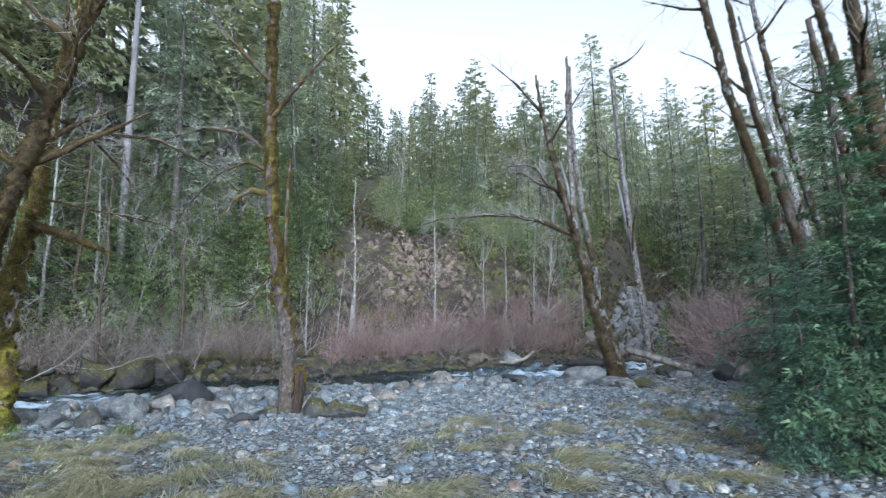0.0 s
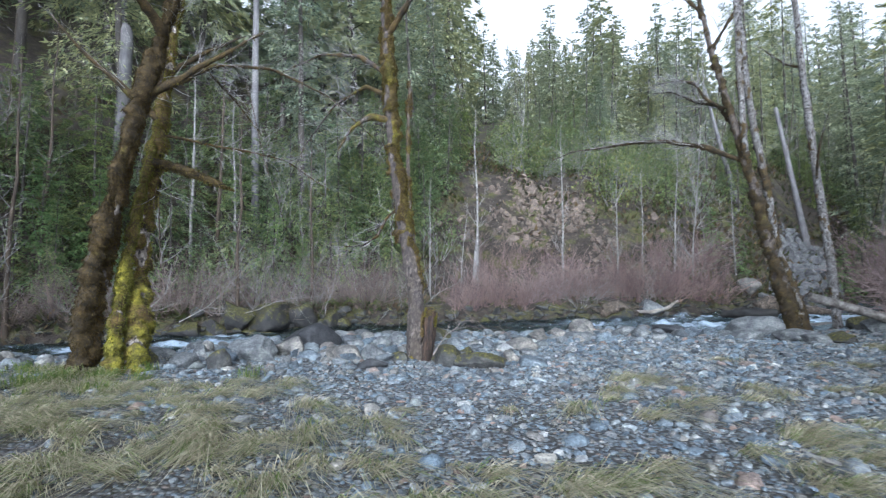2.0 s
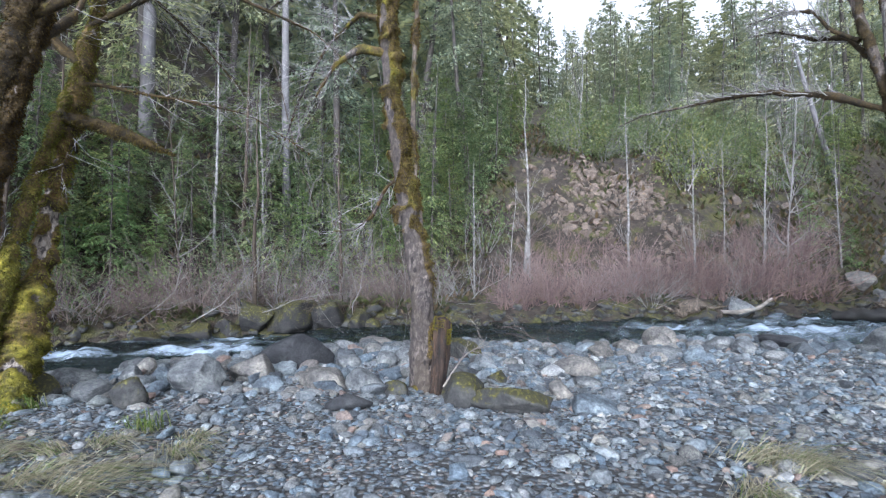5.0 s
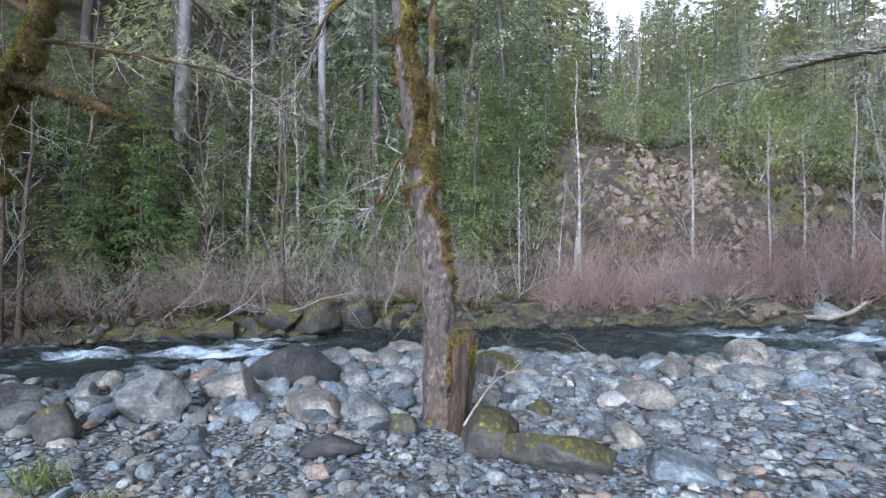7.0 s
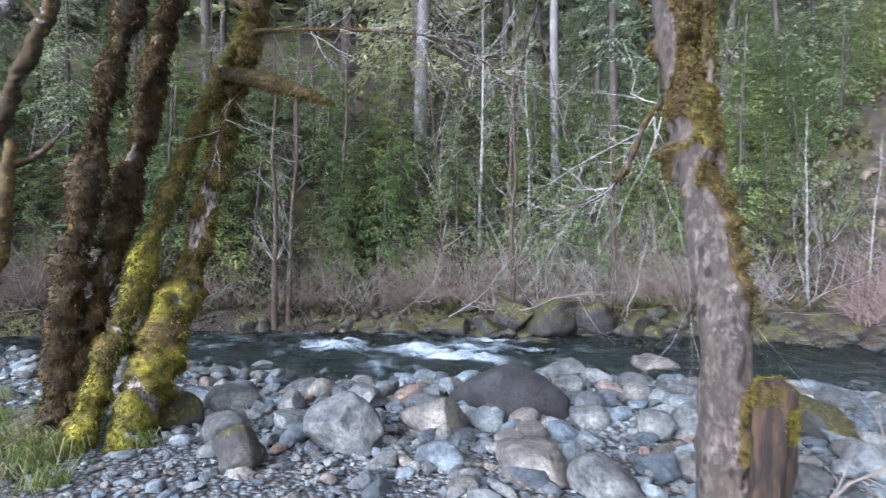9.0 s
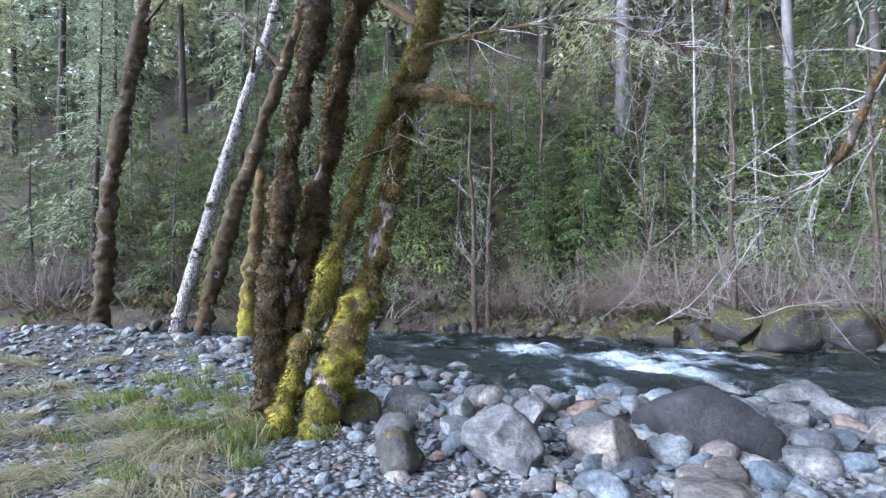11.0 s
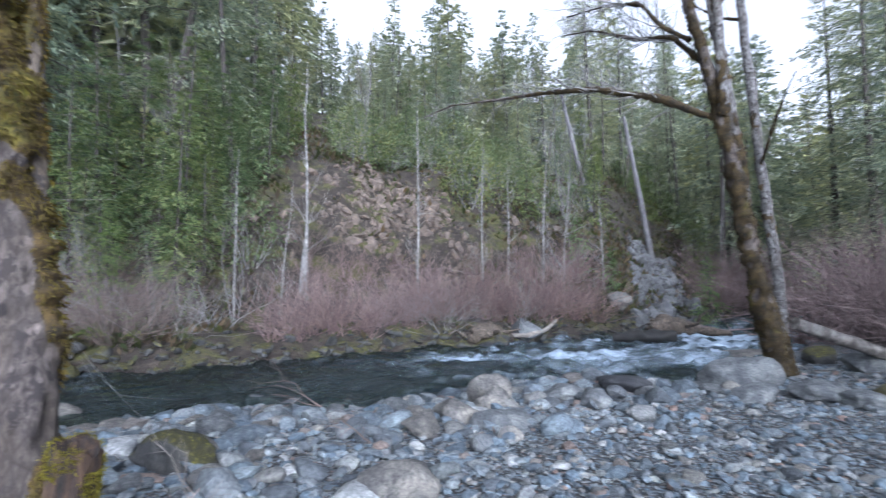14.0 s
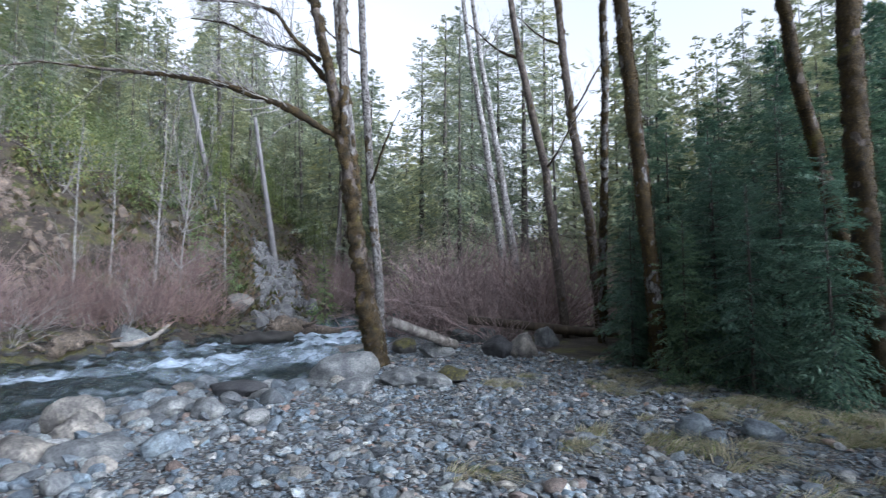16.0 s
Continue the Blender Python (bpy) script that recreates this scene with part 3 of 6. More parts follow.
def lay_stones(geo, spots, level, seed, flat=(0.4, 0.75), sink=0.3, angular=0.7):
    r = np.random.default_rng(seed)
    shapes = [upper(rock_shape(level, seed * 50 + i, angular * (0.7 + 0.6 * (i % 3) / 2)), 2 * sink - 1.15) for i in range(24)]
    for x, y, s, z in zip(*spots, height(spots[0], spots[1])):
        v, t = shapes[r.integers(24)]
        sc = s * np.array([r.uniform(0.85, 1.3), r.uniform(0.7, 1.0), r.uniform(*flat)])
        turn = np.array(Euler((r.normal(0, 0.22), r.normal(0, 0.22), r.uniform(0, 6.3))).to_matrix())
        geo.add((v * sc) @ turn.T + np.array([x, y, z + sc[2] * (1 - 2 * sink)]), None, t)


def on_bar(x, y, luck):
    dn = near_y(x) - y
    grassy = smooth(-1.5, -3.2, x) * smooth(6.5, 5.0, y)
    near = 1 / (1 + (np.hypot(x + 1, y - 7.5) / 8) ** 3)
    return (dn > -0.5) & (luck < near * (1 - 0.6 * grassy)) & (x - 0.25 * (y - 10) < 8.5)


def belt_y(x):
    return np.interp(x, [-20, -16, -13, -8.5, -5.5, -3.8, -2.5, -1, 1, 3.5, 5], [-6.0, 2.0, 6.0, 8.2, 8.7, 9.6, 10.9, 12.2, 13.4, 14.8, 16.5])


def by_water(x, y, luck):
    return (near_y(x) - y > -0.35 + 1.0 * smooth(-9.4, -8.8, x) * smooth(-6.3, -6.8, x)) & (luck < (0.15 + 0.85 * smooth(-0.5, 0.7, y - belt_y(x))) * smooth(-0.9, 0.0, y - belt_y(x)) * (1 - 0.45 * smooth(-1, 3, x)))


g = Geo()
lay_stones(g, stone_spots(11000, 31, 0.012, 0.024, (-8, 7), (3.2, 14), on_bar), 1, 31, sink=0.15)
thing("pebbles", "small grey, blue and tan pebbles covering the bar", "pebbles", kind="stuff", data=g.mesh("pebbles", M_STONE, sharp=50))
g = Geo()
lay_stones(g, stone_spots(21000, 39, 0.021, 0.048, (-9, 8), (3.0, 16), on_bar), 1, 39, (0.4, 0.7), 0.22, 0.8)
lay_stones(g, stone_spots(5200, 32, 0.036, 0.10, (-9, 8), (3.0, 16), on_bar, 2.4), 2, 32, (0.35, 0.65), 0.3, 0.75)
wide = stone_spots(11000, 38, 0.028, 0.085, (-3, 10), (8, 19), lambda x, y, luck: (near_y(x) - y > 0.3) & (x - 0.25 * (y - 10) < 8.0) & (luck < 0.8))
lay_stones(g, wide, 1, 38, (0.4, 0.7), 0.25)
lay_stones(g, stone_spots(6500, 40, 0.03, 0.11, (-19, -7), (-4, 8.5), lambda x, y, luck: (near_y(x) - y > 0.2) & (luck < 0.85)), 1, 40, (0.4, 0.7), 0.25, 0.8)
thing("cobbles", "rounded blue-grey river cobbles lying on the bar", "cobbles", kind="stuff", data=g.mesh("cobbles", M_STONE, sharp=52))
g = Geo()
lay_stones(g, stone_spots(15000, 33, 0.03, 0.06, (-18, 4.8), (1.0, 19), by_water), 1, 33, (0.45, 0.85), 0.2, 1.0)
lay_stones(g, stone_spots(8500, 37, 0.06, 0.19, (-18, 4.8), (1.0, 19), by_water, 1.8), 2, 37, (0.4, 0.75), 0.2, 0.85)
thing("belt_stones", "jumbled pale blue-grey angular stones between bar and water", "stones", kind="stuff", data=g.mesh("belt_stones", M_BELT, sharp=52))
g = Geo()
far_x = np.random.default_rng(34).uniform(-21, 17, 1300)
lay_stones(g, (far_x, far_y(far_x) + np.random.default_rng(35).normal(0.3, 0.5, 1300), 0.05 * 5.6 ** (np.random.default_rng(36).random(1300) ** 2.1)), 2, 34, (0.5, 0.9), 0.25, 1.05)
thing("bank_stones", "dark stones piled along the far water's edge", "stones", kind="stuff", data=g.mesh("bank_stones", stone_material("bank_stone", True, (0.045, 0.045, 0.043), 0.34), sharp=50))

BOULDERS_MID = [
    (-5.21, 9.16, 0.55, 0.43, 0),
    (-5.03, 9.95, 0.59, 0.38, 1),
    (-5.16, 10.90, 1.09, 0.50, 2),
    (-5.93, 9.81, 0.38, 0.23, 0),
    (-6.79, 8.90, 0.47, 0.23, 0),
    (-6.61, 9.58, 0.33, 0.22, 0),
    (-6.63, 8.35, 0.43, 0.28, 3),
    (-5.36, 8.43, 0.33, 0.31, 3),
    (-4.18, 10.02, 0.47, 0.21, 1),
    (-6.56, 16.29, 1.02, 0.51, 1),
    (-7.19, 14.55, 0.88, 0.44, 0),
    (-7.88, 14.07, 0.64, 0.37, 0),
]
BOULDERS_MID2 = [
    (-7.70, 13.16, 0.43, 0.26, 2),
    (-9.82, 11.63, 0.65, 0.37, 0),
    (-11.72, 11.30, 0.65, 0.32, 0),
    (-12.82, 10.65, 0.40, 0.25, 0),
    (-10.53, 11.50, 0.40, 0.30, 1),
    (-4.39, 11.07, 0.40, 0.20, 0),
    (-3.87, 11.25, 0.33, 0.23, 0),
    (-6.02, 9.43, 0.29, 0.16, 4),
    (-4.51, 9.52, 0.33, 0.18, 4),
    (-6.32, 9.24, 0.25, 0.20, 0),
    (-5.16, 11.90, 0.34, 0.22, 0),
    (-4.72, 12.48, 0.44, 0.22, 0),
    (-3.62, 11.47, 0.36, 0.28, 0),
    (-8.06, 8.95, 0.44, 0.19, 4),
]
BOULDERS_STUMP = [
    (-3.30, 9.18, 0.45, 0.17, 2),
    (-2.28, 9.73, 0.46, 0.35, 3),
    (-1.73, 9.67, 0.72, 0.27, 3),
    (-3.02, 12.38, 0.66, 0.31, 3),
    (-2.13, 10.93, 0.29, 0.21, 3),
    (-1.26, 11.67, 0.56, 0.25, 1),
    (-1.31, 10.24, 0.26, 0.19, 1),
    (-0.90, 9.61, 0.38, 0.15, 4),
    (-0.09, 14.31, 0.46, 0.37, 1),
    (-1.07, 10.78, 0.33, 0.13, 0),
    (-3.04, 9.83, 0.28, 0.21, 3),
    (-3.99, 9.89, 0.50, 0.25, 1),
    (-3.53, 10.03, 0.45, 0.27, 0),
]
BOULDERS_BEND = [
    (-0.03, 14.68, 0.54, 0.39, 1),
    (-0.55, 13.83, 0.56, 0.28, 1),
    (-0.07, 13.48, 0.65, 0.24, 0),
    (0.93, 14.79, 0.53, 0.21, 0),
    (2.09, 15.38, 0.79, 0.23, 2),
    (4.00, 15.61, 1.04, 0.54, 0),
    (7.41, 20.70, 1.63, 0.45, 1),
    (4.49, 14.61, 0.78, 0.26, 0),
    (4.71, 14.18, 0.55, 0.22, 0),
    (-4.67, 16.90, 0.66, 0.37, 2),
    (-3.67, 17.44, 0.63, 0.29, 0),
    (-2.89, 16.94, 0.61, 0.28, 0),
    (1.25, 14.34, 0.36, 0.25, 0),
    (3.54, 14.56, 0.71, 0.24, 0),
]
BOULDERS_LOG = [
    (8.03, 15.63, 0.74, 0.52, 2),
    (8.38, 15.19, 0.62, 0.59, 1),
    (10.27, 15.89, 0.60, 0.49, 0),
    (9.82, 17.59, 0.68, 0.43, 0),
    (9.88, 18.43, 0.71, 0.44, 0),
    (4.58, 10.02, 0.33, 0.26, 4),
    (4.91, 9.46, 0.35, 0.19, 4),
    (4.42, 9.72, 0.27, 0.17, 4),
    (5.21, 14.21, 0.65, 0.23, 3),
    (7.39, 18.01, 0.69, 0.34, 3),
    (7.11, 16.68, 0.87, 0.37, 0),
]
BOULDERS_FAR = [
    (-11.83, 18.63, 1.24, 0.83, 3),
    (-10.70, 19.19, 1.80, 1.01, 2),
    (-9.74, 19.71, 1.09, 0.80, 3),
    (-8.71, 19.96, 0.83, 0.57, 0),
    (-8.32, 20.13, 0.67, 0.47, 0),
    (-12.22, 17.99, 0.81, 0.49, 2),
    (-10.42, 17.90, 0.92, 0.38, 2),
    (-12.96, 17.33, 0.95, 0.44, 3),
    (-13.90, 16.42, 0.77, 0.34, 3),
    (-15.81, 14.18, 0.50, 0.31, 0),
    (3.14, 26.15, 1.07, 0.70, 0),
    (1.93, 25.36, 1.10, 0.51, 3),
    (2.92, 21.30, 0.66, 0.26, 3),
    (8.52, 30.51, 1.02, 0.63, 1),
]
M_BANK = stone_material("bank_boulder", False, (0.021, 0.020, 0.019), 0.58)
KINDS = [(M_GREY, "grey rounded river boulder on the gravel bar"), (M_TAN, "tan-grey river boulder on the gravel bar"), (M_DARK, "dark basalt boulder beside the water"),
         (M_MOSSY, "grey boulder with yellow-green moss on top"), (M_BLUE, "blue-grey smooth river boulder")]


def boulders(rows, far=False):
    for x, y, w, h, kind in rows:
        seed = int(abs(x) * 977 + y * 131)
        r = np.random.default_rng(seed)
        v, t = rock_shape(4 if w > 0.5 else 3, seed, r.uniform(0.7, 1.05) + (0.15 if far else 0))
        g = Geo()
        g.add(v * np.array([w * 0.56, w * r.uniform(0.42, 0.56), h * 0.72]), None, t)
        z = max(ground_z(x, y), float(water_z(x)) - 0.25) + h * 0.25
        m, label = KINDS[kind]
        if far:
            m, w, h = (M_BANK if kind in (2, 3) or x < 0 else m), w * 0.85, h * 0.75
        thing("boulder", label if not far else label.replace("on the gravel bar", "on the far bank"), "boulder", pose(x, y, z, r.uniform(-6, 6), r.uniform(-6, 6), math.degrees(math.atan2(y - 6, x + 1.2)) - 90 + r.uniform(-25, 25)), "boulders along the river", data=g.mesh("boulder", m, sharp=38 if far else 75))


for rows in (BOULDERS_MID, BOULDERS_MID2, BOULDERS_STUMP, BOULDERS_BEND, BOULDERS_LOG):
    boulders(rows)
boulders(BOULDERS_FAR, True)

# the many middle-sized stones of the belt, and some on the bar
BELT_SHAPES = []
for i in range(10):
    for m in (M_GREY, M_BLUE, M_TAN, M_STONE_ONE):
        g = Geo()
        g.add(*(lambda shape: (shape[0], None, shape[1]))(upper(rock_shape(3, 5200 + i, 0.75 + 0.03 * i), -0.5)))
        BELT_SHAPES.append(g.mesh("boulder", m, sharp=48))
taken = [(x, y, 0.5 * w) for rows in (BOULDERS_MID, BOULDERS_MID2, BOULDERS_STUMP, BOULDERS_BEND, BOULDERS_LOG) for x, y, w, _, _ in rows] + [(-2.88, 10.3, 0.35), (-6.7, 7.8, 0.5)]
r = np.random.default_rng(41)
made = 0
for _ in range(6000):
    size = 0.09 * 2.6 ** (r.random() ** 1.5)
    x, y = r.uniform(-14, 4.5), r.uniform(5.5, 18.0)
    far = y - float(belt_y(x))
    if far < -0.3 or float(near_y(x)) - y < (0.9 if -9.4 < x < -6.4 else 0.2) or (x > -2.5 and r.random() < 0.6) or any((x - a) ** 2 + (y - b) ** 2 < (c + 0.8 * size) ** 2 for a, b, c in taken):
        continue
    taken.append((x, y, size * 0.8))
    h = size * r.uniform(0.5, 0.8)
    thing("boulder", "smooth blue-grey stone wedged among others beside the water", "boulder", pose(x, y, ground_z(x, y) + 0.42 * h, r.normal(0, 9), r.normal(0, 9), r.uniform(0, 360)) @ Matrix.Diagonal((size * r.uniform(1.0, 1.35), size * r.uniform(0.75, 1.0), h, 1)), "stones of the belt", data=BELT_SHAPES[r.integers(len(BELT_SHAPES))])
    made += 1
    if made >= 260:
        break

# ---- mossy trees ----
def moss_lumps(seed, amount, size=5.0, holes=0.0, low=0.0, turn=3.0, lump=0.22, bias=None):
    """Cushions of moss: where the noise is high the radius swells and the value goes to one."""
    def f(p, along):
        band = 0.6 * vnoise(p[:, 0] * turn, p[:, 1] * turn, p[:, 2] * size * 0.6, seed) + 0.6 * vnoise(p[:, 0] * 2 * turn, p[:, 1] * 2 * turn, p[:, 2] * size * 1.5, seed + 9)
        fine = vnoise(p[:, 0] * 9, p[:, 1] * 9, p[:, 2] * 12, seed + 1)
        grit = vnoise(p[:, 0] * 26, p[:, 1] * 26, p[:, 2] * 26, seed + 2)
        share = amount(along) if callable(amount) else amount
        if bias:
            share = share + bias(p)
        m = smooth(0.0, 0.45, band + 0.35 * fine + 2 * (share - 0.5))
        plate = 1 - np.abs(vnoise(p[:, 0] * 13, p[:, 1] * 13, p[:, 2] * 3.5, seed + 13))
        rough = 1 + 0.05 * fine + 0.03 * grit + 0.10 * (plate - 0.7) * (1 - m) + low * np.maximum(0, 0.12 - along) * 4
        pit = 0
        if holes:
            hole = vnoise(p[:, 0] * 14, p[:, 1] * 14, p[:, 2] * 11, seed + 5)
            pit = holes * smooth(0.5, 0.62, hole) * (1 - m)
        mid = vnoise(p[:, 0] * 5, p[:, 1] * 5, p[:, 2] * 6.5, seed + 7)
        lobe = vnoise(p[:, 0] * 0.5 * turn, p[:, 1] * 0.5 * turn, p[:, 2] * 2.8, seed + 17)
        step = p[:, 2] * 2.3 + 1.9 * vnoise(p[:, 0] * 3, p[:, 1] * 3, p[:, 2] * 1.7, seed + 11)
        collar = 1 - (step - np.floor(step))
        return rough + m * lump * (0.3 + 0.9 * collar ** 1.8 + 1.1 * lobe + 0.6 * mid + 0.4 * fine + 0.3 * grit) - pit, m
    return f


def moss_tufts(verts, ring, values, r, every, size, hang=0.6):
    """Small shoots of moss standing off the cushions."""
    v, n = verts.reshape(-1, 3), ring.reshape(-1, 3)
    pick = np.where(values > 0.55)[0]
    if not len(pick):
        return None
    pick = r.choice(pick, int(len(pick) * every))
    p = v[pick] + r.normal(0, 0.008, (len(pick), 3))
    out = n[pick] + r.normal(0, 0.5, (len(pick), 3)) + np.array([0, 0, -hang])
    out /= np.linalg.norm(out, axis=1)[:, None]
    side = np.cross(out, r.normal(0, 1, (len(pick), 3)))
    side /= np.linalg.norm(side, axis=1)[:, None] + 1e-9
    s = size * r.uniform(0.5, 1.4, len(pick))[:, None]
    tri = np.stack([p - side * s * 0.22, p + side * s * 0.22, p + out * s], 1).reshape(-1, 3)
    geo = Geo()
    geo.add(tri, None, np.arange(len(tri)).reshape(-1, 3), 1.0)
    return geo


def mossy_stem(parent, name, points, radii, m, seed, amount, sides=22, step=0.045, holes=0.0, flare=0.0, tufts=1.3, label="", lump=0.22, bias=None):
    line, s = dense(points, step)
    r = np.random.default_rng(seed)
    line[1:, :2] += 0.012 * np.stack([vnoise(line[1:, 2] * 2, 0, seed=seed), vnoise(line[1:, 2] * 2, 5, seed=seed)], 1)
    rad = np.interp(s, np.linspace(0, 1, len(radii)), radii)
    geo = Geo()
    verts, ring = tube(geo, line, rad, sides, 0.0, moss_lumps(seed, amount, holes=holes, low=flare, turn=min(8.0, 0.75 / radii[1]), lump=lump, bias=bias))
    ob = part(name, geo.mesh(name, m, attribute="moss"), parent, label)
    fuzz = moss_tufts(verts, ring, geo.a[0], r, tufts * 2.0, 0.028, 1.1)
    if fuzz:
        tagged(part("moss", fuzz.mesh("moss", M_FRESH_MOSS if m is M_MAPLE_FRESH else M_GOLD_MOSS if m in (M_PINK, M_GOLD) else M_MOSS, False), ob, "shaggy brown and yellow-green moss"), kind="stuff")
    return ob, line


def limb_line(start, way, length, bend, r, n=7):
    pts, d = [np.asarray(start, float)], unit(way)
    for i in range(n):
        d = unit(d + np.asarray(bend) / n + r.normal(0, 0.10, 3))
        pts.append(pts[-1] + d * length / n)
    return np.array(pts)


def twigs_on(geo, line, r, count, length, radius, start=0.2, depth=1, up=0.25, kids=3):
    for _ in range(count):
        f = r.uniform(start, 1.0)
        i = min(len(line) - 2, int(f * (len(line) - 1)))
        d = unit(line[i + 1] - line[i])
        grow(geo, line[i], unit(d + unit(r.normal(0, 1, 3)) * 0.9), length * r.uniform(0.5, 1.3) * (1.15 - 0.6 * f), radius * (1.2 - 0.8 * f), depth, r, 0.3, up, kids, 4)


def line_limbs(tree, limbs, m, seed, twig_material, moss=0.6, thick=1.0):
    """Limbs given as lines, each with its radius, and their twigs."""
    r = np.random.default_rng(seed)
    g = Geo()
    for i, (pts, rad, count) in enumerate(limbs):
        _, line = mossy_stem(tree, "limb", pts, (rad, rad * 0.8, rad * 0.5, rad * 0.2) if count else (rad, rad * 0.95, rad * 0.9, rad * 0.8, rad * 0.05), m, seed + i, (lambda s: 1.4 * moss * (1 - 0.45 * s)) if count else 1.3, 8 if count else 16, 0.06 if count else 0.03, tufts=0.7 if count else 2.0, lump=0.4)
        twigs_on(g, line, r, int(count * 1.3), 0.85, 0.0085 * thick, 0.12, 2 if count > 14 else 1)
        twigs_on(g, line, r, int(count * 0.35), 1.7, 0.0075 * thick, 0.15, 2, -0.15)
    tagged(part("twigwork", g.mesh("twigwork", twig_material), tree, "thin bare grey twigs"), kind="stuff")


# the dead-looking trunk by the stump
maple = thing("maple_tree", "leaning bare maple with flaking pinkish bark and shaggy moss", "tree")
A_LINE = [(-2.88, 10.30, -0.12), (-2.90, 10.27, 0.5), (-2.92, 10.25, 1.0), (-3.02, 10.33, 1.5), (-3.12, 10.36, 2.0), (-3.20, 10.36, 2.5), (-3.27, 10.36, 3.0), (-3.36, 10.38, 3.5), (-3.44, 10.42, 4.2), (-3.52, 10.5, 5.2), (-3.60, 10.6, 6.4), (-3.66, 10.7, 8.0), (-3.7, 10.8, 10.0)]


def a_side(p):
    """More moss on the upstream side of the trunk."""
    line = np.array(A_LINE)
    x, y = np.interp(p[:, 2], line[:, 2], line[:, 0]), np.interp(p[:, 2], line[:, 2], line[:, 1])
    return 0.36 * np.clip(((p[:, 0] - x) * 0.88 + (p[:, 1] - y) * 0.47) / 0.10, -0.5, 1) * smooth(0.2, 1.0, p[:, 2])


trunk, a_line = mossy_stem(maple, "trunk", A_LINE, (0.155, 0.124, 0.106, 0.100, 0.092, 0.085, 0.075, 0.065, 0.04), M_PINK, 401, lambda s: np.interp(s, [0, 0.05, 0.12, 0.17, 0.22, 0.3, 1.0], [0.46, 0.27, 0.22, 0.42, 0.64, 0.78, 0.85]), 40, 0.024, 0.2, 0.5, tufts=2.2, lump=0.45, bias=a_side)
mossy_stem(maple, "side_trunk", [(-2.83, 10.36, 0.5), (-2.89, 10.38, 1.2), (-3.00, 10.42, 1.9), (-3.09, 10.46, 2.6), (-3.13, 10.52, 3.2), (-3.18, 10.64, 4.0), (-3.22, 10.85, 5.0)], (0.03, 0.036, 0.036, 0.032, 0.022), M_GOLD, 402, 0.6, 18, 0.025, lump=0.6)
line_limbs(maple, [([(-3.42, 10.40, 4.15), (-3.75, 10.25, 4.20), (-4.05, 10.15, 4.0), (-4.3, 10.1, 3.6)], 0.05, 14),
                   ([(-3.18, 10.36, 2.6), (-3.5, 10.5, 2.45), (-3.75, 10.6, 2.1), (-4.1, 10.8, 1.95), (-4.6, 11.0, 1.95)], 0.026, 16),
                   ([(-3.5, 10.5, 5.0), (-4.2, 10.9, 5.6), (-5.2, 11.3, 5.9), (-6.4, 11.8, 5.8)], 0.042, 24),
                   ([(-3.45, 10.4, 4.6), (-4.1, 10.9, 5.0), (-5.0, 11.5, 4.9), (-6.0, 12.2, 4.3), (-6.8, 12.8, 3.5)], 0.03, 30),
                   ([(-3.55, 10.55, 5.8), (-2.8, 10.3, 6.6), (-2.0, 10.4, 7.6)], 0.045, 9),
                   ([(-3.6, 10.6, 6.6), (-4.4, 10.0, 7.4), (-5.0, 9.6, 8.4)], 0.04, 9)], M_PINK, 410, M_PALE_TWIG, 0.6, 0.55)
stump = thing("stump", "broken rotten stump with moss on its rim, beside the maple", "stump")
g = Geo()
line, s = dense([(-2.68, 10.14, -0.12), (-2.66, 10.14, 0.2), (-2.63, 10.15, 0.5), (-2.61, 10.15, 0.80)], 0.03)
verts, ring = tube(g, line, np.interp(s, [0, 0.15, 1], [0.125, 0.092, 0.082]), 60, 0.0, lambda p, a: (1 + 0.34 * vnoise(p[:, 0] * 15, p[:, 1] * 15, p[:, 2] * 1.6, 71) + 0.22 * vnoise(p[:, 0] * 42, p[:, 1] * 42, p[:, 2] * 5, 72) + 0.08 * vnoise(p[:, 0] * 60, p[:, 1] * 60, p[:, 2] * 40, 74), smooth(0.35, 0.8, 1.5 * (a - 0.5) + 0.9 * vnoise(p[:, 0] * 7, p[:, 1] * 7, p[:, 2] * 5, 73))))
turn = np.arange(60) / 60 * 6.283
for k in range(3):
    g.v[0][-60 * (3 - k):, 2] += 0.018 * vnoise(np.cos(np.tile(turn, 3 - k)) * 2.4, np.sin(np.tile(turn, 3 - k)) * 2.4, seed=9) + 0.01 * np.cos(np.tile(turn, 3 - k))
inner = (g.v[0][-60:] - line[-1]) * np.array([0.55, 0.55, 1.0]) + line[-1] + np.array([0, 0, -0.015])
g.add(np.concatenate([g.v[0][-60:], inner, [line[-1] + np.array([0, 0, -0.05])]]), [(i, (i + 1) % 60, 60 + (i + 1) % 60, 60 + i) for i in range(60)], [(60 + i, 60 + (i + 1) % 60, 120) for i in range(60)], 0.9)
fuzz = moss_tufts(verts, ring, g.a[0], np.random.default_rng(77), 22.0, 0.011, 0.2)
tagged(part("moss", fuzz.mesh("moss", M_FRESH_MOSS, False), stump, "yellow-green moss on the rim"), kind="stuff")
part("stump_wood", g.mesh("stump_wood", M_ROT), stump)

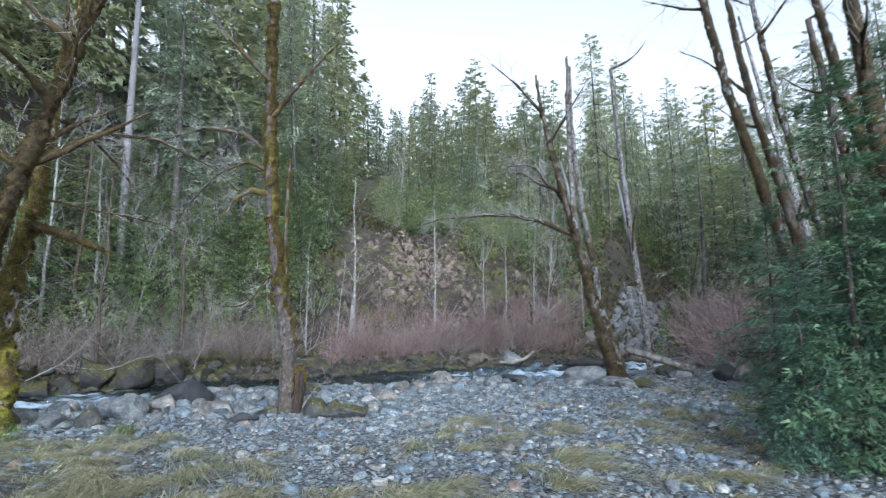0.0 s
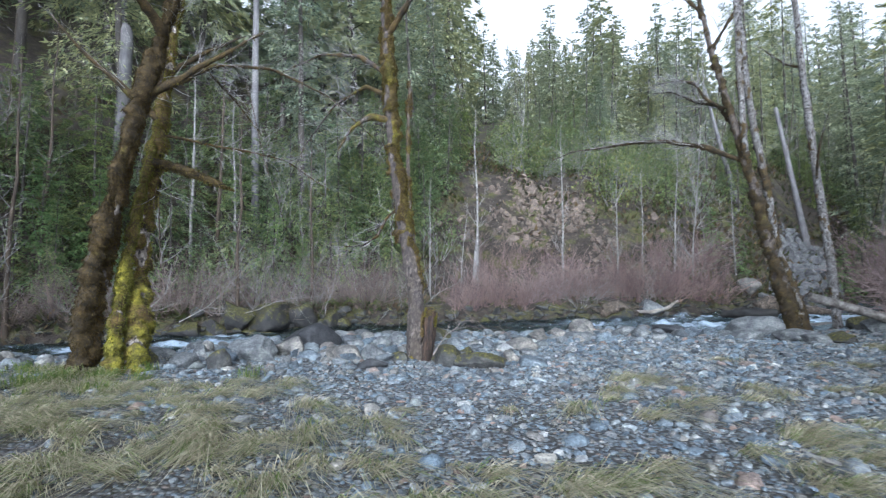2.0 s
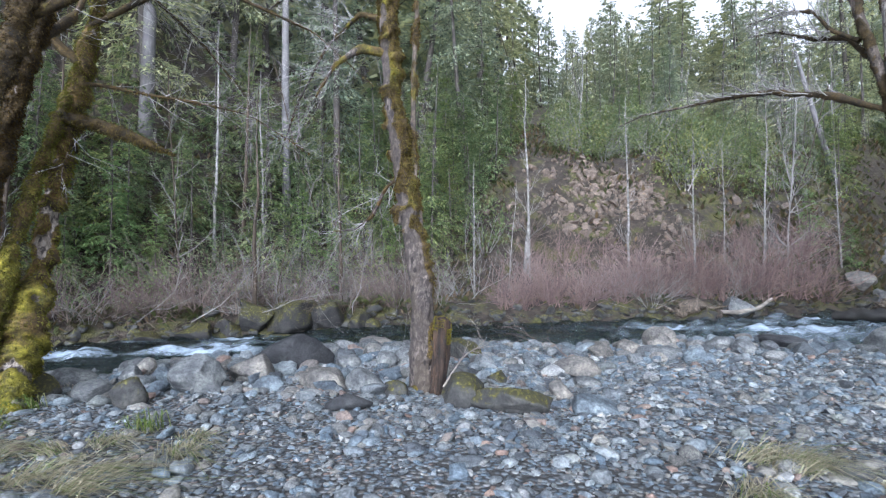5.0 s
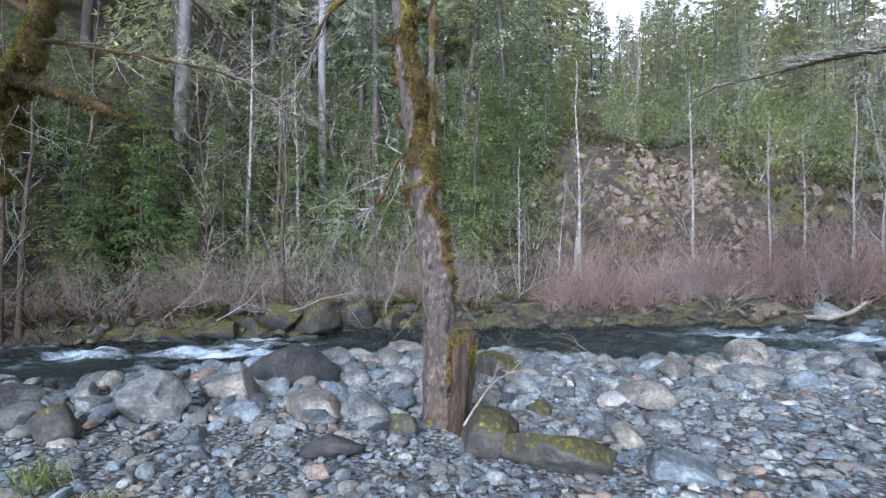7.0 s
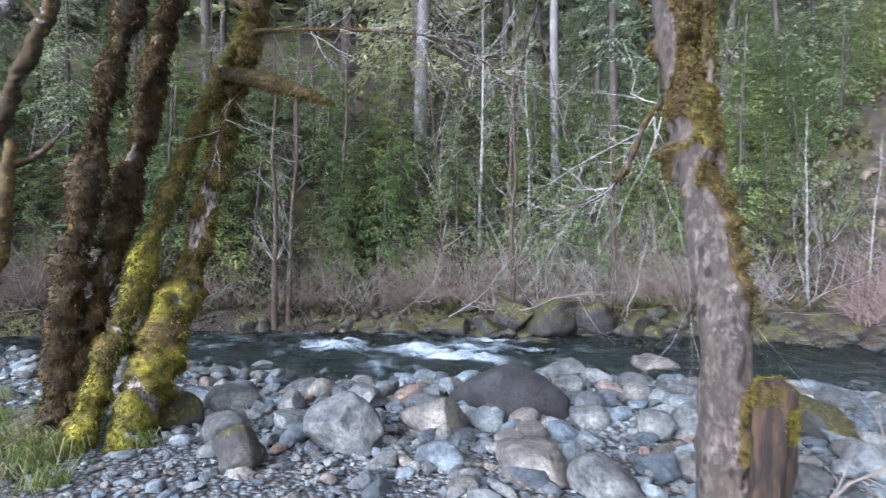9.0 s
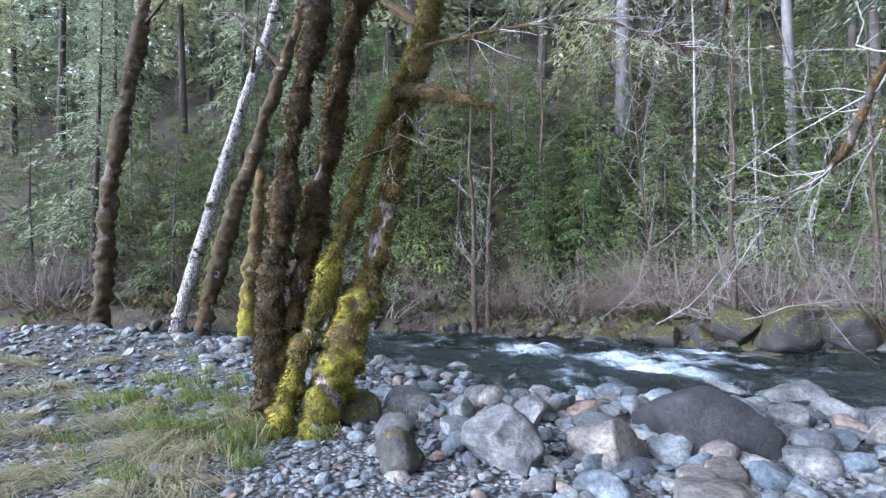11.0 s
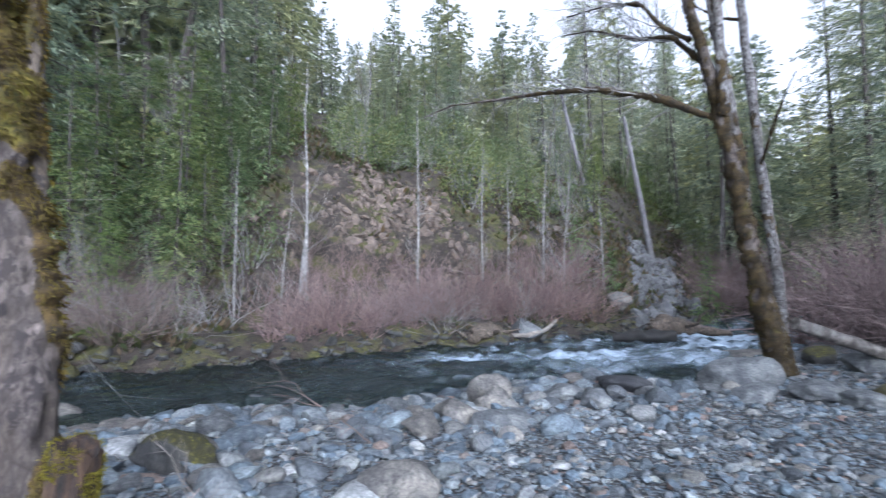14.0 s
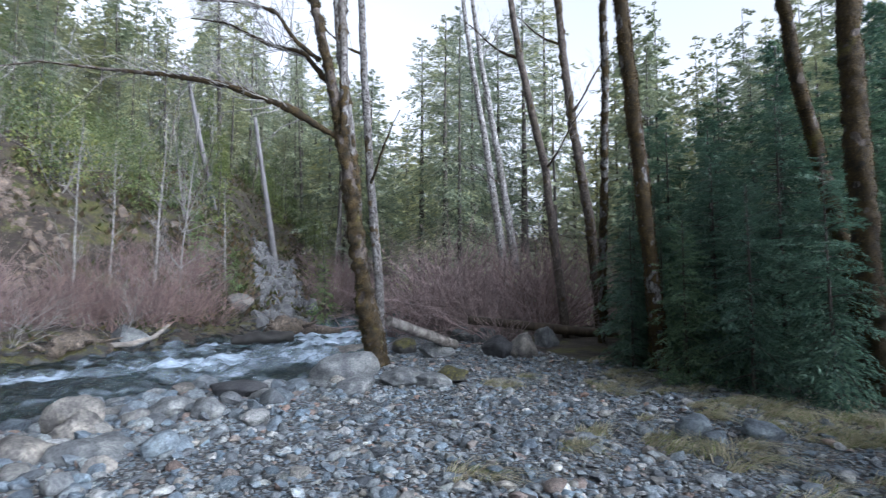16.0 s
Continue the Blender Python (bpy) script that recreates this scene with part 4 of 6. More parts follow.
# the clump of maples on the grassy edge
CLUMP = [("dark mossy maple stem leaning over the bar", [(-6.97, 7.57, -0.1), (-6.93, 7.58, 0.5), (-6.9, 7.62, 1.0), (-6.88, 7.65, 1.5), (-6.79, 7.69, 2.0), (-6.73, 7.77, 2.5), (-6.67, 7.86, 3.0), (-6.58, 7.93, 3.5), (-6.49, 8.0, 4.0), (-6.27, 8.14, 5.0), (-6.0, 8.3, 6.3), (-5.6, 8.6, 8.5)], 0.085, M_OLIVE, 0.95),
         ("dark mossy maple stem leaning over the bar", [(-6.98, 7.66, -0.1), (-6.94, 7.74, 0.5), (-6.93, 7.83, 1.0), (-6.93, 7.93, 1.5), (-6.92, 8.01, 2.0), (-6.9, 8.1, 2.5), (-6.89, 8.19, 3.0), (-6.84, 8.28, 3.5), (-6.8, 8.38, 4.0), (-6.67, 8.56, 5.0), (-6.5, 8.8, 6.5), (-6.2, 9.2, 8.5)], 0.08, M_OLIVE, 0.98),
         ("maple stem with bright yellow-green moss at its foot", [(-6.47, 7.63, -0.1), (-6.59, 7.82, 0.5), (-6.72, 8.01, 1.0), (-6.80, 8.16, 1.5), (-6.86, 8.33, 2.0), (-6.94, 8.54, 2.5), (-7.0, 8.74, 3.0), (-7.06, 8.94, 3.5), (-7.12, 9.12, 4.0)], 0.072, M_MAPLE_FRESH, 0.95),
         ("maple stem with bright yellow-green moss at its foot", [(-6.38, 7.92, -0.1), (-6.57, 8.16, 0.5), (-6.76, 8.39, 1.0), (-6.93, 8.60, 1.5), (-6.98, 8.72, 2.0), (-7.02, 8.82, 2.5), (-7.04, 8.92, 3.0), (-7.08, 9.04, 3.5), (-7.13, 9.18, 4.0), (-7.25, 9.45, 5.0), (-7.4, 9.8, 6.5), (-7.5, 10.2, 8.5)], 0.105, M_MAPLE_FRESH, 0.88)]
for i, (label, pts, rad, m, amount) in enumerate(CLUMP):
    tree = thing("maple_tree", label, "tree", group="clump of mossy maples")
    mossy_stem(tree, "trunk", pts, (rad * 1.0, rad * 0.74, rad * 0.68, rad * 0.6, rad * 0.52, rad * 0.4), m, 430 + 7 * i, amount, 30, 0.022, flare=0.9, tufts=1.4, lump=0.8)
    top = np.array(pts[-1])
    limbs = [(limb_line(np.array(pts[-1 - j]), (math.cos(2.4 * j + i), math.sin(2.4 * j + i), 0.7), 2.2, (0, 0, 0.2), np.random.default_rng(500 + 10 * i + j)), 0.05, 9) for j in (1, 2, 3)] if i != 2 else []
    if i == 3:
        limbs += [([(-6.98, 8.84, 3.24), (-6.65, 9.02, 3.16), (-6.3, 9.2, 3.02), (-5.93, 9.37, 2.85), (-5.87, 9.4, 2.825)], 0.055, 0),
                  ([(-7.1, 9.1, 3.75), (-6.8, 9.2, 3.72), (-6.2, 9.35, 3.58), (-5.8, 9.7, 3.55), (-5.3, 10.1, 3.45), (-4.7, 10.6, 3.0)], 0.02, 26),
                  ([(-7.2, 9.3, 4.6), (-6.6, 9.8, 5.2), (-5.8, 10.4, 5.3), (-4.9, 11.0, 4.9), (-4.2, 11.5, 4.2)], 0.03, 28),
                  ([(-7.3, 9.6, 5.4), (-7.4, 10.4, 5.6), (-7.3, 11.4, 5.2), (-7.0, 12.4, 4.4)], 0.028, 28),
                  ([(-7.1, 9.1, 3.4), (-6.9, 8.9, 3.0), (-6.85, 8.75, 2.6), (-6.8, 8.7, 2.3)], 0.012, 5)]
    if limbs:
        line_limbs(tree, limbs, M_GOLD, 520 + 10 * i, M_PALE_TWIG, 0.8, 0.55)

FAR_CLUMP = [("brown mossy maple stem leaning at the bend", [(-15.76, 6.14, -0.5), (-15.78, 6.37, 0.52), (-15.79, 6.67, 1.81), (-15.8, 7.07, 3.28), (-15.79, 7.6, 4.97), (-15.77, 8.05, 6.46), (-15.74, 8.36, 7.46), (-15.6, 9.2, 10.5)], 0.15, M_OLIVE, 0.85),
             ("short crooked stem with yellow-green moss at the water's bend", [(-14.8, 7.21, -0.5), (-14.8, 7.25, 0.1), (-14.79, 7.34, 1.01), (-14.79, 7.43, 2.15), (-14.79, 7.5, 3.1), (-14.79, 7.57, 3.65)], 0.135, M_MAPLE_FRESH, 0.92),
             ("pale alder stem with patches of dark moss", [(-19.67, 5.02, -0.6), (-19.73, 5.61, 1.3), (-19.77, 6.25, 3.72), (-19.79, 6.81, 5.81), (-19.8, 7.29, 7.5), (-19.79, 7.72, 8.91), (-19.6, 8.8, 13.0)], 0.19, M_WHITE, 0.34),
             ("dark brown mossy stem behind the alder", [(-17.01, 3.8, -0.3), (-17.05, 3.96, 3.43), (-17.12, 4.26, 5.48), (-17.18, 4.58, 7.61), (-17.21, 4.71, 8.92), (-17.2, 5.0, 12.0)], 0.17, M_MAPLE, 0.8)]
for i, (label, pts, rad, m, amount) in enumerate(FAR_CLUMP):
    tree = thing("alder_tree" if i == 2 else "maple_tree", label, "tree", group="trees at the river bend")
    pts = [(x, y, ground_z(x, y) - 0.15) if k == 0 else (x, y, z) for k, (x, y, z) in enumerate(pts)]
    mossy_stem(tree, "trunk", pts, (rad * 1.1, rad, rad * 0.9, rad * 0.75, rad * 0.5), m, 560 + i, amount, 18, 0.06, tufts=0.8, lump=0.4)
    if i == 1:
        line_limbs(tree, [([(-14.79, 7.52, 3.2), (-14.78, 7.84, 3.35), (-14.76, 8.14, 3.67), (-14.73, 8.41, 4.07)], 0.07, 5)], M_GOLD, 590, M_TWIG)
        continue
    line_limbs(tree, [(limb_line(pts[-1 - j], (math.cos(2.1 * j + i), math.sin(2.1 * j + i), 0.8), 2.6, (0, 0, 0.1), np.random.default_rng(570 + 10 * i + j)), 0.05, 9) for j in (0, 1, 2)], m, 575 + 10 * i, M_TWIG)

# the maple at the upstream end of the bar
maple = thing("maple_tree", "bare brown-mossed maple leaning over the upstream riffle", "tree")
C_LINE = [(5.12, 16.2, -0.15), (4.98, 16.15, 0.4), (4.80, 16.07, 1.0), (4.51, 15.92, 2.0), (4.26, 15.82, 3.0), (4.02, 15.76, 4.0), (3.76, 15.70, 5.0), (3.52, 15.76, 6.0), (3.32, 15.9, 7.0), (3.15, 16.1, 8.2), (3.0, 16.3, 9.6)]
mossy_stem(maple, "trunk", C_LINE, (0.155, 0.125, 0.105, 0.095, 0.085, 0.07, 0.05, 0.03), M_MAPLE, 601, lambda s: 0.85 - 0.3 * s, 26, 0.04, flare=0.6, lump=0.4)
mossy_stem(maple, "fork", [(3.94, 15.68, 4.3), (3.90, 15.58, 4.7), (3.85, 15.55, 5.7), (3.82, 15.6, 6.75), (3.85, 15.7, 8.5), (3.9, 15.8, 10.0)], (0.07, 0.075, 0.065, 0.055, 0.03), M_PALE, 603, 0.5, 14, 0.05, lump=0.36)
mossy_stem(maple, "second_trunk", [(5.45, 16.35, -0.15), (5.2, 16.35, 0.8), (4.85, 16.4, 2.0), (4.55, 16.2, 3.6), (4.30, 16.1, 5.0), (4.18, 16.2, 6.2), (4.10, 16.3, 8.0), (4.15, 16.5, 10.0)], (0.11, 0.09, 0.09, 0.085, 0.075, 0.06, 0.04), M_PALE, 602, lambda s: np.interp(s, [0, 0.35, 0.6, 1], [0.75, 0.6, 0.42, 0.35]), 18, 0.06, lump=0.36)
line_limbs(maple, [([(3.98, 15.75, 4.2), (3.2, 16.2, 4.72), (2.3, 16.9, 5.12), (1.5, 17.5, 5.25), (0.7, 18.1, 5.3), (-0.1, 18.6, 5.35), (-0.7, 19.0, 5.2)], 0.062, 44),
                   ([(3.70, 15.75, 5.17), (3.49, 16.29, 5.85), (3.22, 17.08, 6.19), (2.79, 18.2, 6.9), (2.4, 19.1, 7.2)], 0.045, 32),
                   ([(3.54, 15.87, 5.6), (3.19, 16.15, 5.97), (2.99, 16.42, 6.5), (2.74, 17.05, 6.84), (2.2, 18.1, 7.1)], 0.038, 26),
                   ([(3.3, 15.9, 7.2), (3.8, 15.7, 8.0), (4.4, 15.7, 9.0)], 0.04, 8),
                   ([(3.1, 16.15, 8.3), (2.4, 16.5, 9.4), (1.6, 17.0, 10.4)], 0.04, 9)], M_MAPLE, 610, M_TWIG, 0.7, 1.5)

# leaning stems at the edge of the dark wood
EDGE = [("tall mossy maple stem rising out of the young firs", [(8.6, 12.1, 0.1), (8.09, 12.05, 2.0), (7.82, 12.02, 3.0), (7.54, 11.97, 4.0), (7.25, 11.93, 5.0), (6.96, 11.88, 6.0), (6.64, 11.81, 7.0), (6.2, 11.7, 9.0), (5.8, 11.6, 12.0)], 0.125, M_PALE, 0.8),
        ("slender mossy stem beside the tall maple", [(8.7, 12.25, 0.1), (8.32, 12.2, 2.5), (8.05, 12.15, 4.0), (7.82, 12.15, 5.0), (7.55, 12.1, 6.0), (7.3, 12.05, 7.0), (6.9, 12.0, 9.5)], 0.12, M_MAPLE, 0.7),
        ("thick mossy maple trunk at the edge of the wood", [(8.0, 8.92, 0.1), (7.87, 8.94, 2.0), (7.8, 8.96, 3.0), (7.71, 8.96, 4.0), (7.6, 8.95, 5.0), (7.49, 8.92, 6.0), (7.2, 8.9, 9.0)], 0.17, M_MAPLE, 0.8),
        ("pale mossy stem inside the wood", [(11.3, 14.9, 0.2), (10.5, 14.34, 3.0), (10.1, 14.06, 4.0), (9.63, 13.75, 5.0), (9.15, 13.43, 6.0), (8.77, 13.25, 7.0), (8.2, 12.9, 9.0), (7.6, 12.6, 12.0)], 0.10, M_PALE, 0.6),
        ("mossy maple stem bending out of the firs", [(8.9, 9.1, 0.1), (8.75, 9.2, 1.2), (8.56, 9.32, 2.32), (8.26, 9.49, 3.5), (7.94, 9.65, 4.76), (7.73, 9.73, 5.85), (7.3, 9.9, 9.0)], 0.115, M_MAPLE, 0.8)]
for i, (label, pts, rad, m, amount) in enumerate(EDGE):
    tree = thing("maple_tree", label, "tree", group="stems at the wood's edge")
    pts = [(pts[0][0], pts[0][1], ground_z(pts[0][0], pts[0][1]) - 0.1)] + pts[1:]
    mossy_stem(tree, "trunk", pts, (rad * 1.05, rad * 0.88, rad * 0.82, rad * 0.75, rad * 0.6, rad * 0.4), m, 640 + 5 * i, amount, 20, 0.045, tufts=1.7, lump=0.13)
    line_limbs(tree, [(limb_line(pts[-1 - j], (math.cos(2.1 * j + i), math.sin(2.1 * j + i), 0.6), 2.0, (0, 0, 0.2), np.random.default_rng(660 + 10 * i + j)), 0.035, 8) for j in (0, 1)], m, 665 + 10 * i, M_TWIG)


# ---- conifers ----
def spray(r, cards, size, wide=0.34, droop=0.25, blade=0.16):
    """Needles of one flat, drooping branch one metre long: side twigs in two rows, each with blades along it."""
    rows = max(4, cards // 6)
    s = np.repeat(np.sort(r.uniform(0.08, 1.0, rows)), 6)
    sgn = np.repeat(np.where(np.arange(rows) % 2, 1, -1), 6)
    reach = np.repeat(wide * (1.12 - np.unique(s) ** 1.3) * r.uniform(0.65, 1.25, rows), 6)
    f = np.tile(np.linspace(0.12, 1.0, 6), rows) + r.normal(0, 0.05, rows * 6)
    p = np.stack([s + 0.4 * reach * f, sgn * reach * f, -droop * s ** 2 - 0.5 * reach * f ** 2 + r.normal(0, 0.015, rows * 6)], 1)
    out = np.stack([0.7 + r.normal(0, 0.25, rows * 6), sgn * r.uniform(0.1, 1.2, rows * 6), -0.35 + r.normal(0, 0.25, rows * 6)], 1)
    out /= np.linalg.norm(out, axis=1)[:, None]
    across = np.cross(out, np.array([0, 0, 1.0]) + r.normal(0, 0.3, (rows * 6, 3)))
    across /= np.linalg.norm(across, axis=1)[:, None] + 1e-9
    k = size * r.uniform(0.6, 1.4, rows * 6)[:, None]
    return p, np.stack([-across * k * blade, across * k * blade, out * k], 1)


def conifer_meshes(seed, high, wide, bare, branches, cards, size, leaf, droop=0.25, power=0.85, trunk_radius=None, joined=False, blade=0.16):
    r = np.random.default_rng(seed)
    sprays = [spray(r, cards, size, droop=droop, blade=blade) for _ in range(6)]
    crown, trunk = Geo(), Geo()
    wob = r.normal(0, 0.008 * high, 2)
    def centre(z):
        return np.array([wob[0] * math.sin(z / high * 2.5), wob[1] * math.sin(z / high * 2.1), z])
    rad = trunk_radius or 0.010 * high
    tube(trunk, [centre(z) for z in np.linspace(-0.4, high, 9)], np.linspace(rad, 0.012, 9), 8)
    allt = []
    for i in range(branches):
        u = (i + r.random()) / branches
        z = bare * high + (1 - bare) * high * u
        length = (wide * (1 - u) ** power + 0.085 * wide) * r.uniform(0.55, 1.15) * (0.65 + 0.35 * min(1, u * 6))
        az, tilt = r.uniform(0, 2 * np.pi), np.interp(u, [0, 0.6, 1], [-0.25, 0.05, 0.6]) + r.normal(0, 0.12)
        m = np.array(Euler((r.normal(0, 0.2), -tilt, az)).to_matrix()) * length
        p, blades = sprays[r.integers(6)]
        allt.append((p @ m.T + centre(z))[:, None] + blades @ m.T * (1.3 * length ** -0.5))
        if i % 3 == 0:
            tip = centre(z) + m @ np.array([0.8, 0, -droop * 0.6])
            tube(trunk, [centre(z), centre(z) + m @ np.array([0.4, 0, -droop * 0.15]), tip], [0.02 * length ** 0.5, 0.012 * length ** 0.5, 0.004], 3)
    t = np.concatenate(allt).reshape(-1, 3)
    crown.add(t, None, np.arange(len(t)).reshape(-1, 3))
    if joined:
        return trunk, crown
    return trunk.mesh("trunk", M_TRUNK), crown.mesh("crown", leaf, False)


def make_tree(kind, label, category, meshes, place, group):
    tree = thing(kind, label, category, place, group)
    part("trunk", meshes[0], tree)
    part("crown", meshes[1], tree)
    return tree


FIRS = [conifer_meshes(700 + i, 22, w, b, 130, 84, 0.12, M_FIR, 0.32, p, blade=0.15) for i, (w, b, p) in enumerate([(3.6, 0.10, 0.8), (3.2, 0.2, 0.7), (4.0, 0.15, 0.9), (3.4, 0.3, 0.65)])]
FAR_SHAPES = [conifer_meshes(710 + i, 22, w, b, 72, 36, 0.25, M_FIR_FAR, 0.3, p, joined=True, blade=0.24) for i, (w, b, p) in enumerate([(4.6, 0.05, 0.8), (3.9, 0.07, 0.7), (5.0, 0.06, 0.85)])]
CEDARS = [conifer_meshes(720 + i, 7, 2.0, 0.03, 58, 84, 0.115, M_CEDAR, 0.42, 0.8, blade=0.14) for i in range(3)]
YOUNG = [conifer_meshes(730 + i, 7, 2.0, 0.02, 84, 72, 0.14, M_YOUNG, 0.3, 0.75, blade=0.13) for i in range(2)]
DARK = [conifer_meshes(740 + i, 6, 1.75, 0.01, 150, 150, 0.07, M_HEMLOCK, 0.28, 0.7, blade=0.17) for i in range(3)]

r = np.random.default_rng(81)
placed = []


def free(x, y, gap):
    return all((x - a) ** 2 + (y - b) ** 2 > gap * gap for a, b in placed)


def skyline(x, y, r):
    """Highest z of a tree top: skyline capped by bearing to fit the camera's view."""
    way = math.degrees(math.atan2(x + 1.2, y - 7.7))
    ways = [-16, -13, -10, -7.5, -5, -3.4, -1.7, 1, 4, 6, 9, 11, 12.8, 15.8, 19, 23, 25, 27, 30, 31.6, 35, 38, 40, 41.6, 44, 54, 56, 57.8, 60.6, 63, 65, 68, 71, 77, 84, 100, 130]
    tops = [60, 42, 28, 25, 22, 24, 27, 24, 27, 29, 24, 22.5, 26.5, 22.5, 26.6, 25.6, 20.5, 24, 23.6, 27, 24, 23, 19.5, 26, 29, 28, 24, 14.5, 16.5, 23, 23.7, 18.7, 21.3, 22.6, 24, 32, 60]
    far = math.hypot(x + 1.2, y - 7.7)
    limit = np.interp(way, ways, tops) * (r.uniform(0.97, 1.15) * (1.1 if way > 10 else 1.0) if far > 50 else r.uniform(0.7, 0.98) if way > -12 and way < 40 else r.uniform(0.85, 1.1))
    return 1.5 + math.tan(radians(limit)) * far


far_crown, far_trunk = Geo(), Geo()


def far_tree(m, seed):
    """One more tree of the joined far wood."""
    m = np.array(m)
    trunk, crown = FAR_SHAPES[seed % len(FAR_SHAPES)]
    for source, target in ((trunk, far_trunk), (crown, far_crown)):
        v = np.concatenate(source.v) @ m[:3, :3].T + m[:3, 3]
        target.add(v, np.concatenate(source.q) if source.q else None, np.concatenate(source.t) if source.t else None, (seed * 37 % 101) / 100)


def wood(count, x_range, d_range, low, high, gap, meshes, kind, label, group, avoid):
    made, base = 0, 7.0 if meshes is CEDARS else 22.0
    for _ in range(count * 30):
        if made >= count:
            return
        x = r.uniform(*x_range)
        y = float(far_y(x)) + r.uniform(*d_range)
        if avoid(x, y) or not free(x, y, gap):
            continue
        z = ground_z(x, y)
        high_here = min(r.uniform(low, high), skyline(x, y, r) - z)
        if high_here < (1.5 if meshes is CEDARS else 4.5):
            continue
        placed.append((x, y))
        k = high_here / base
        wide = k * r.uniform(0.9, 1.2) * (1.25 if high_here < 0.6 * low else 1.0)
        m = pose(x, y, z - 0.1, r.normal(0, 2), r.normal(0, 2), r.uniform(0, 360)) @ Matrix.Diagonal((wide, wide, k, 1))
        if meshes is None:
            far_tree(m, made)
        else:
            make_tree(kind, label, "tree", meshes[r.integers(len(meshes))], m, group)
        made += 1


def gap_in_wood(x, y):
    """The scree, the gully and the notch on the skyline stay open."""
    scree = -5.8 < x < 4.5 and y < 36
    gully = abs(x - (9.4 + 0.42 * (y - 28))) < 3.3 and y < 48
    return scree or gully


FAR_WOOD = "firs of the far wood"
for x, y, k in [(18.3, 27.8, 0.78), (21.2, 28.6, 0.85), (22.8, 26.2, 0.85), (23.3, 31.6, 1.0), (27.9, 32.4, 1.15), (20, 41, 1.15), (22.5, 44, 1.1), (25.5, 46, 1.2), (27, 33, 1.2), (30, 36, 1.2), (28, 48, 1.2), (25.5, 38, 1.25), (30.5, 41, 1.25), (28, 28.5, 1.2), (27, 21, 0.9), (32, 22, 1.0), (30, 16, 0.9), (36, 18, 1.0), (23, 14.5, 0.6), (25, 11, 0.7), (21, 9.5, 0.6), (27, 13, 0.8), (19, 12, 0.5), (24, 7.5, 0.7)]:
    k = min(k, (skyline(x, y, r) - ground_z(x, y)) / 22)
    if k < 0.25:
        continue
    placed.append((x, y))
    make_tree("fir_tree", "tall green fir beside the upstream reach", "tree", FIRS[2 * (int(x) % 2)], pose(x, y, ground_z(x, y) - 0.1, 0, 0, 40 * x) @ Matrix.Diagonal((1.5 * k, 1.5 * k, k, 1)), FAR_WOOD)
for way in range(58, 86, 2):
    for far in (30, 42, 55):
        far = far + r.uniform(-3, 3)
        x, y = -1.2 + far * math.sin(radians(way + r.uniform(-0.8, 0.8))), 7.7 + far * math.cos(radians(way))
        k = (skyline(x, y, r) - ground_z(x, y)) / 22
        if k > 0.12:
            placed.append((x, y))
            far_tree(pose(x, y, ground_z(x, y) - 0.1, 0, 0, r.uniform(0, 360)) @ Matrix.Diagonal((max(k, 0.4), max(k, 0.4), k, 1)), way)
wood(21, (-46, -7.5), (11, 28), 16, 27, 3.0, FIRS, "fir_tree", "tall green fir on the wooded valley side", FAR_WOOD, gap_in_wood)
wood(80, (-55, -8), (23, 58), 16, 28, 2.7, None, "fir_tree", "tall green fir high on the valley side", FAR_WOOD, gap_in_wood)
wood(26, (-60, -24), (2, 14), 9, 18, 2.6, FIRS, "fir_tree", "green fir on the downstream bank", FAR_WOOD, gap_in_wood)
wood(14, (-9, 13), (14, 30), 8, 15, 2.2, FIRS, "fir_tree", "green fir on the slope above the scree", FAR_WOOD, gap_in_wood)
wood(75, (-10, 16), (26, 75), 13, 21, 2.6, None, "fir_tree", "green fir high on the slope", FAR_WOOD, gap_in_wood)
wood(20, (13, 45), (14, 30), 18, 29, 2.8, FIRS, "fir_tree", "tall green fir on the wooded valley side", FAR_WOOD, gap_in_wood)
wood(36, (26, 70), (4, 20), 14, 26, 2.6, None, "fir_tree", "tall green fir high on the valley side", FAR_WOOD, gap_in_wood)
wood(80, (12, 90), (16, 75), 18, 30, 3.0, None, "fir_tree", "tall green fir high on the valley side", FAR_WOOD, gap_in_wood)
wood(125, (-28, -7.0), (5.0, 17), 2.5, 7.5, 1.1, CEDARS, "cedar_tree", "light green young cedar with drooping sprays", "young cedars on the far bank", gap_in_wood)
wood(50, (10, 34), (2, 12), 2.5, 5.5, 1.5, CEDARS, "cedar_tree", "light green young conifer behind the willows", "young cedars on the slope", gap_in_wood)
wood(55, (-10, 34), (7, 30), 2.5, 7, 1.7, CEDARS, "cedar_tree", "light green young conifer on the slope", "young cedars on the slope", gap_in_wood)

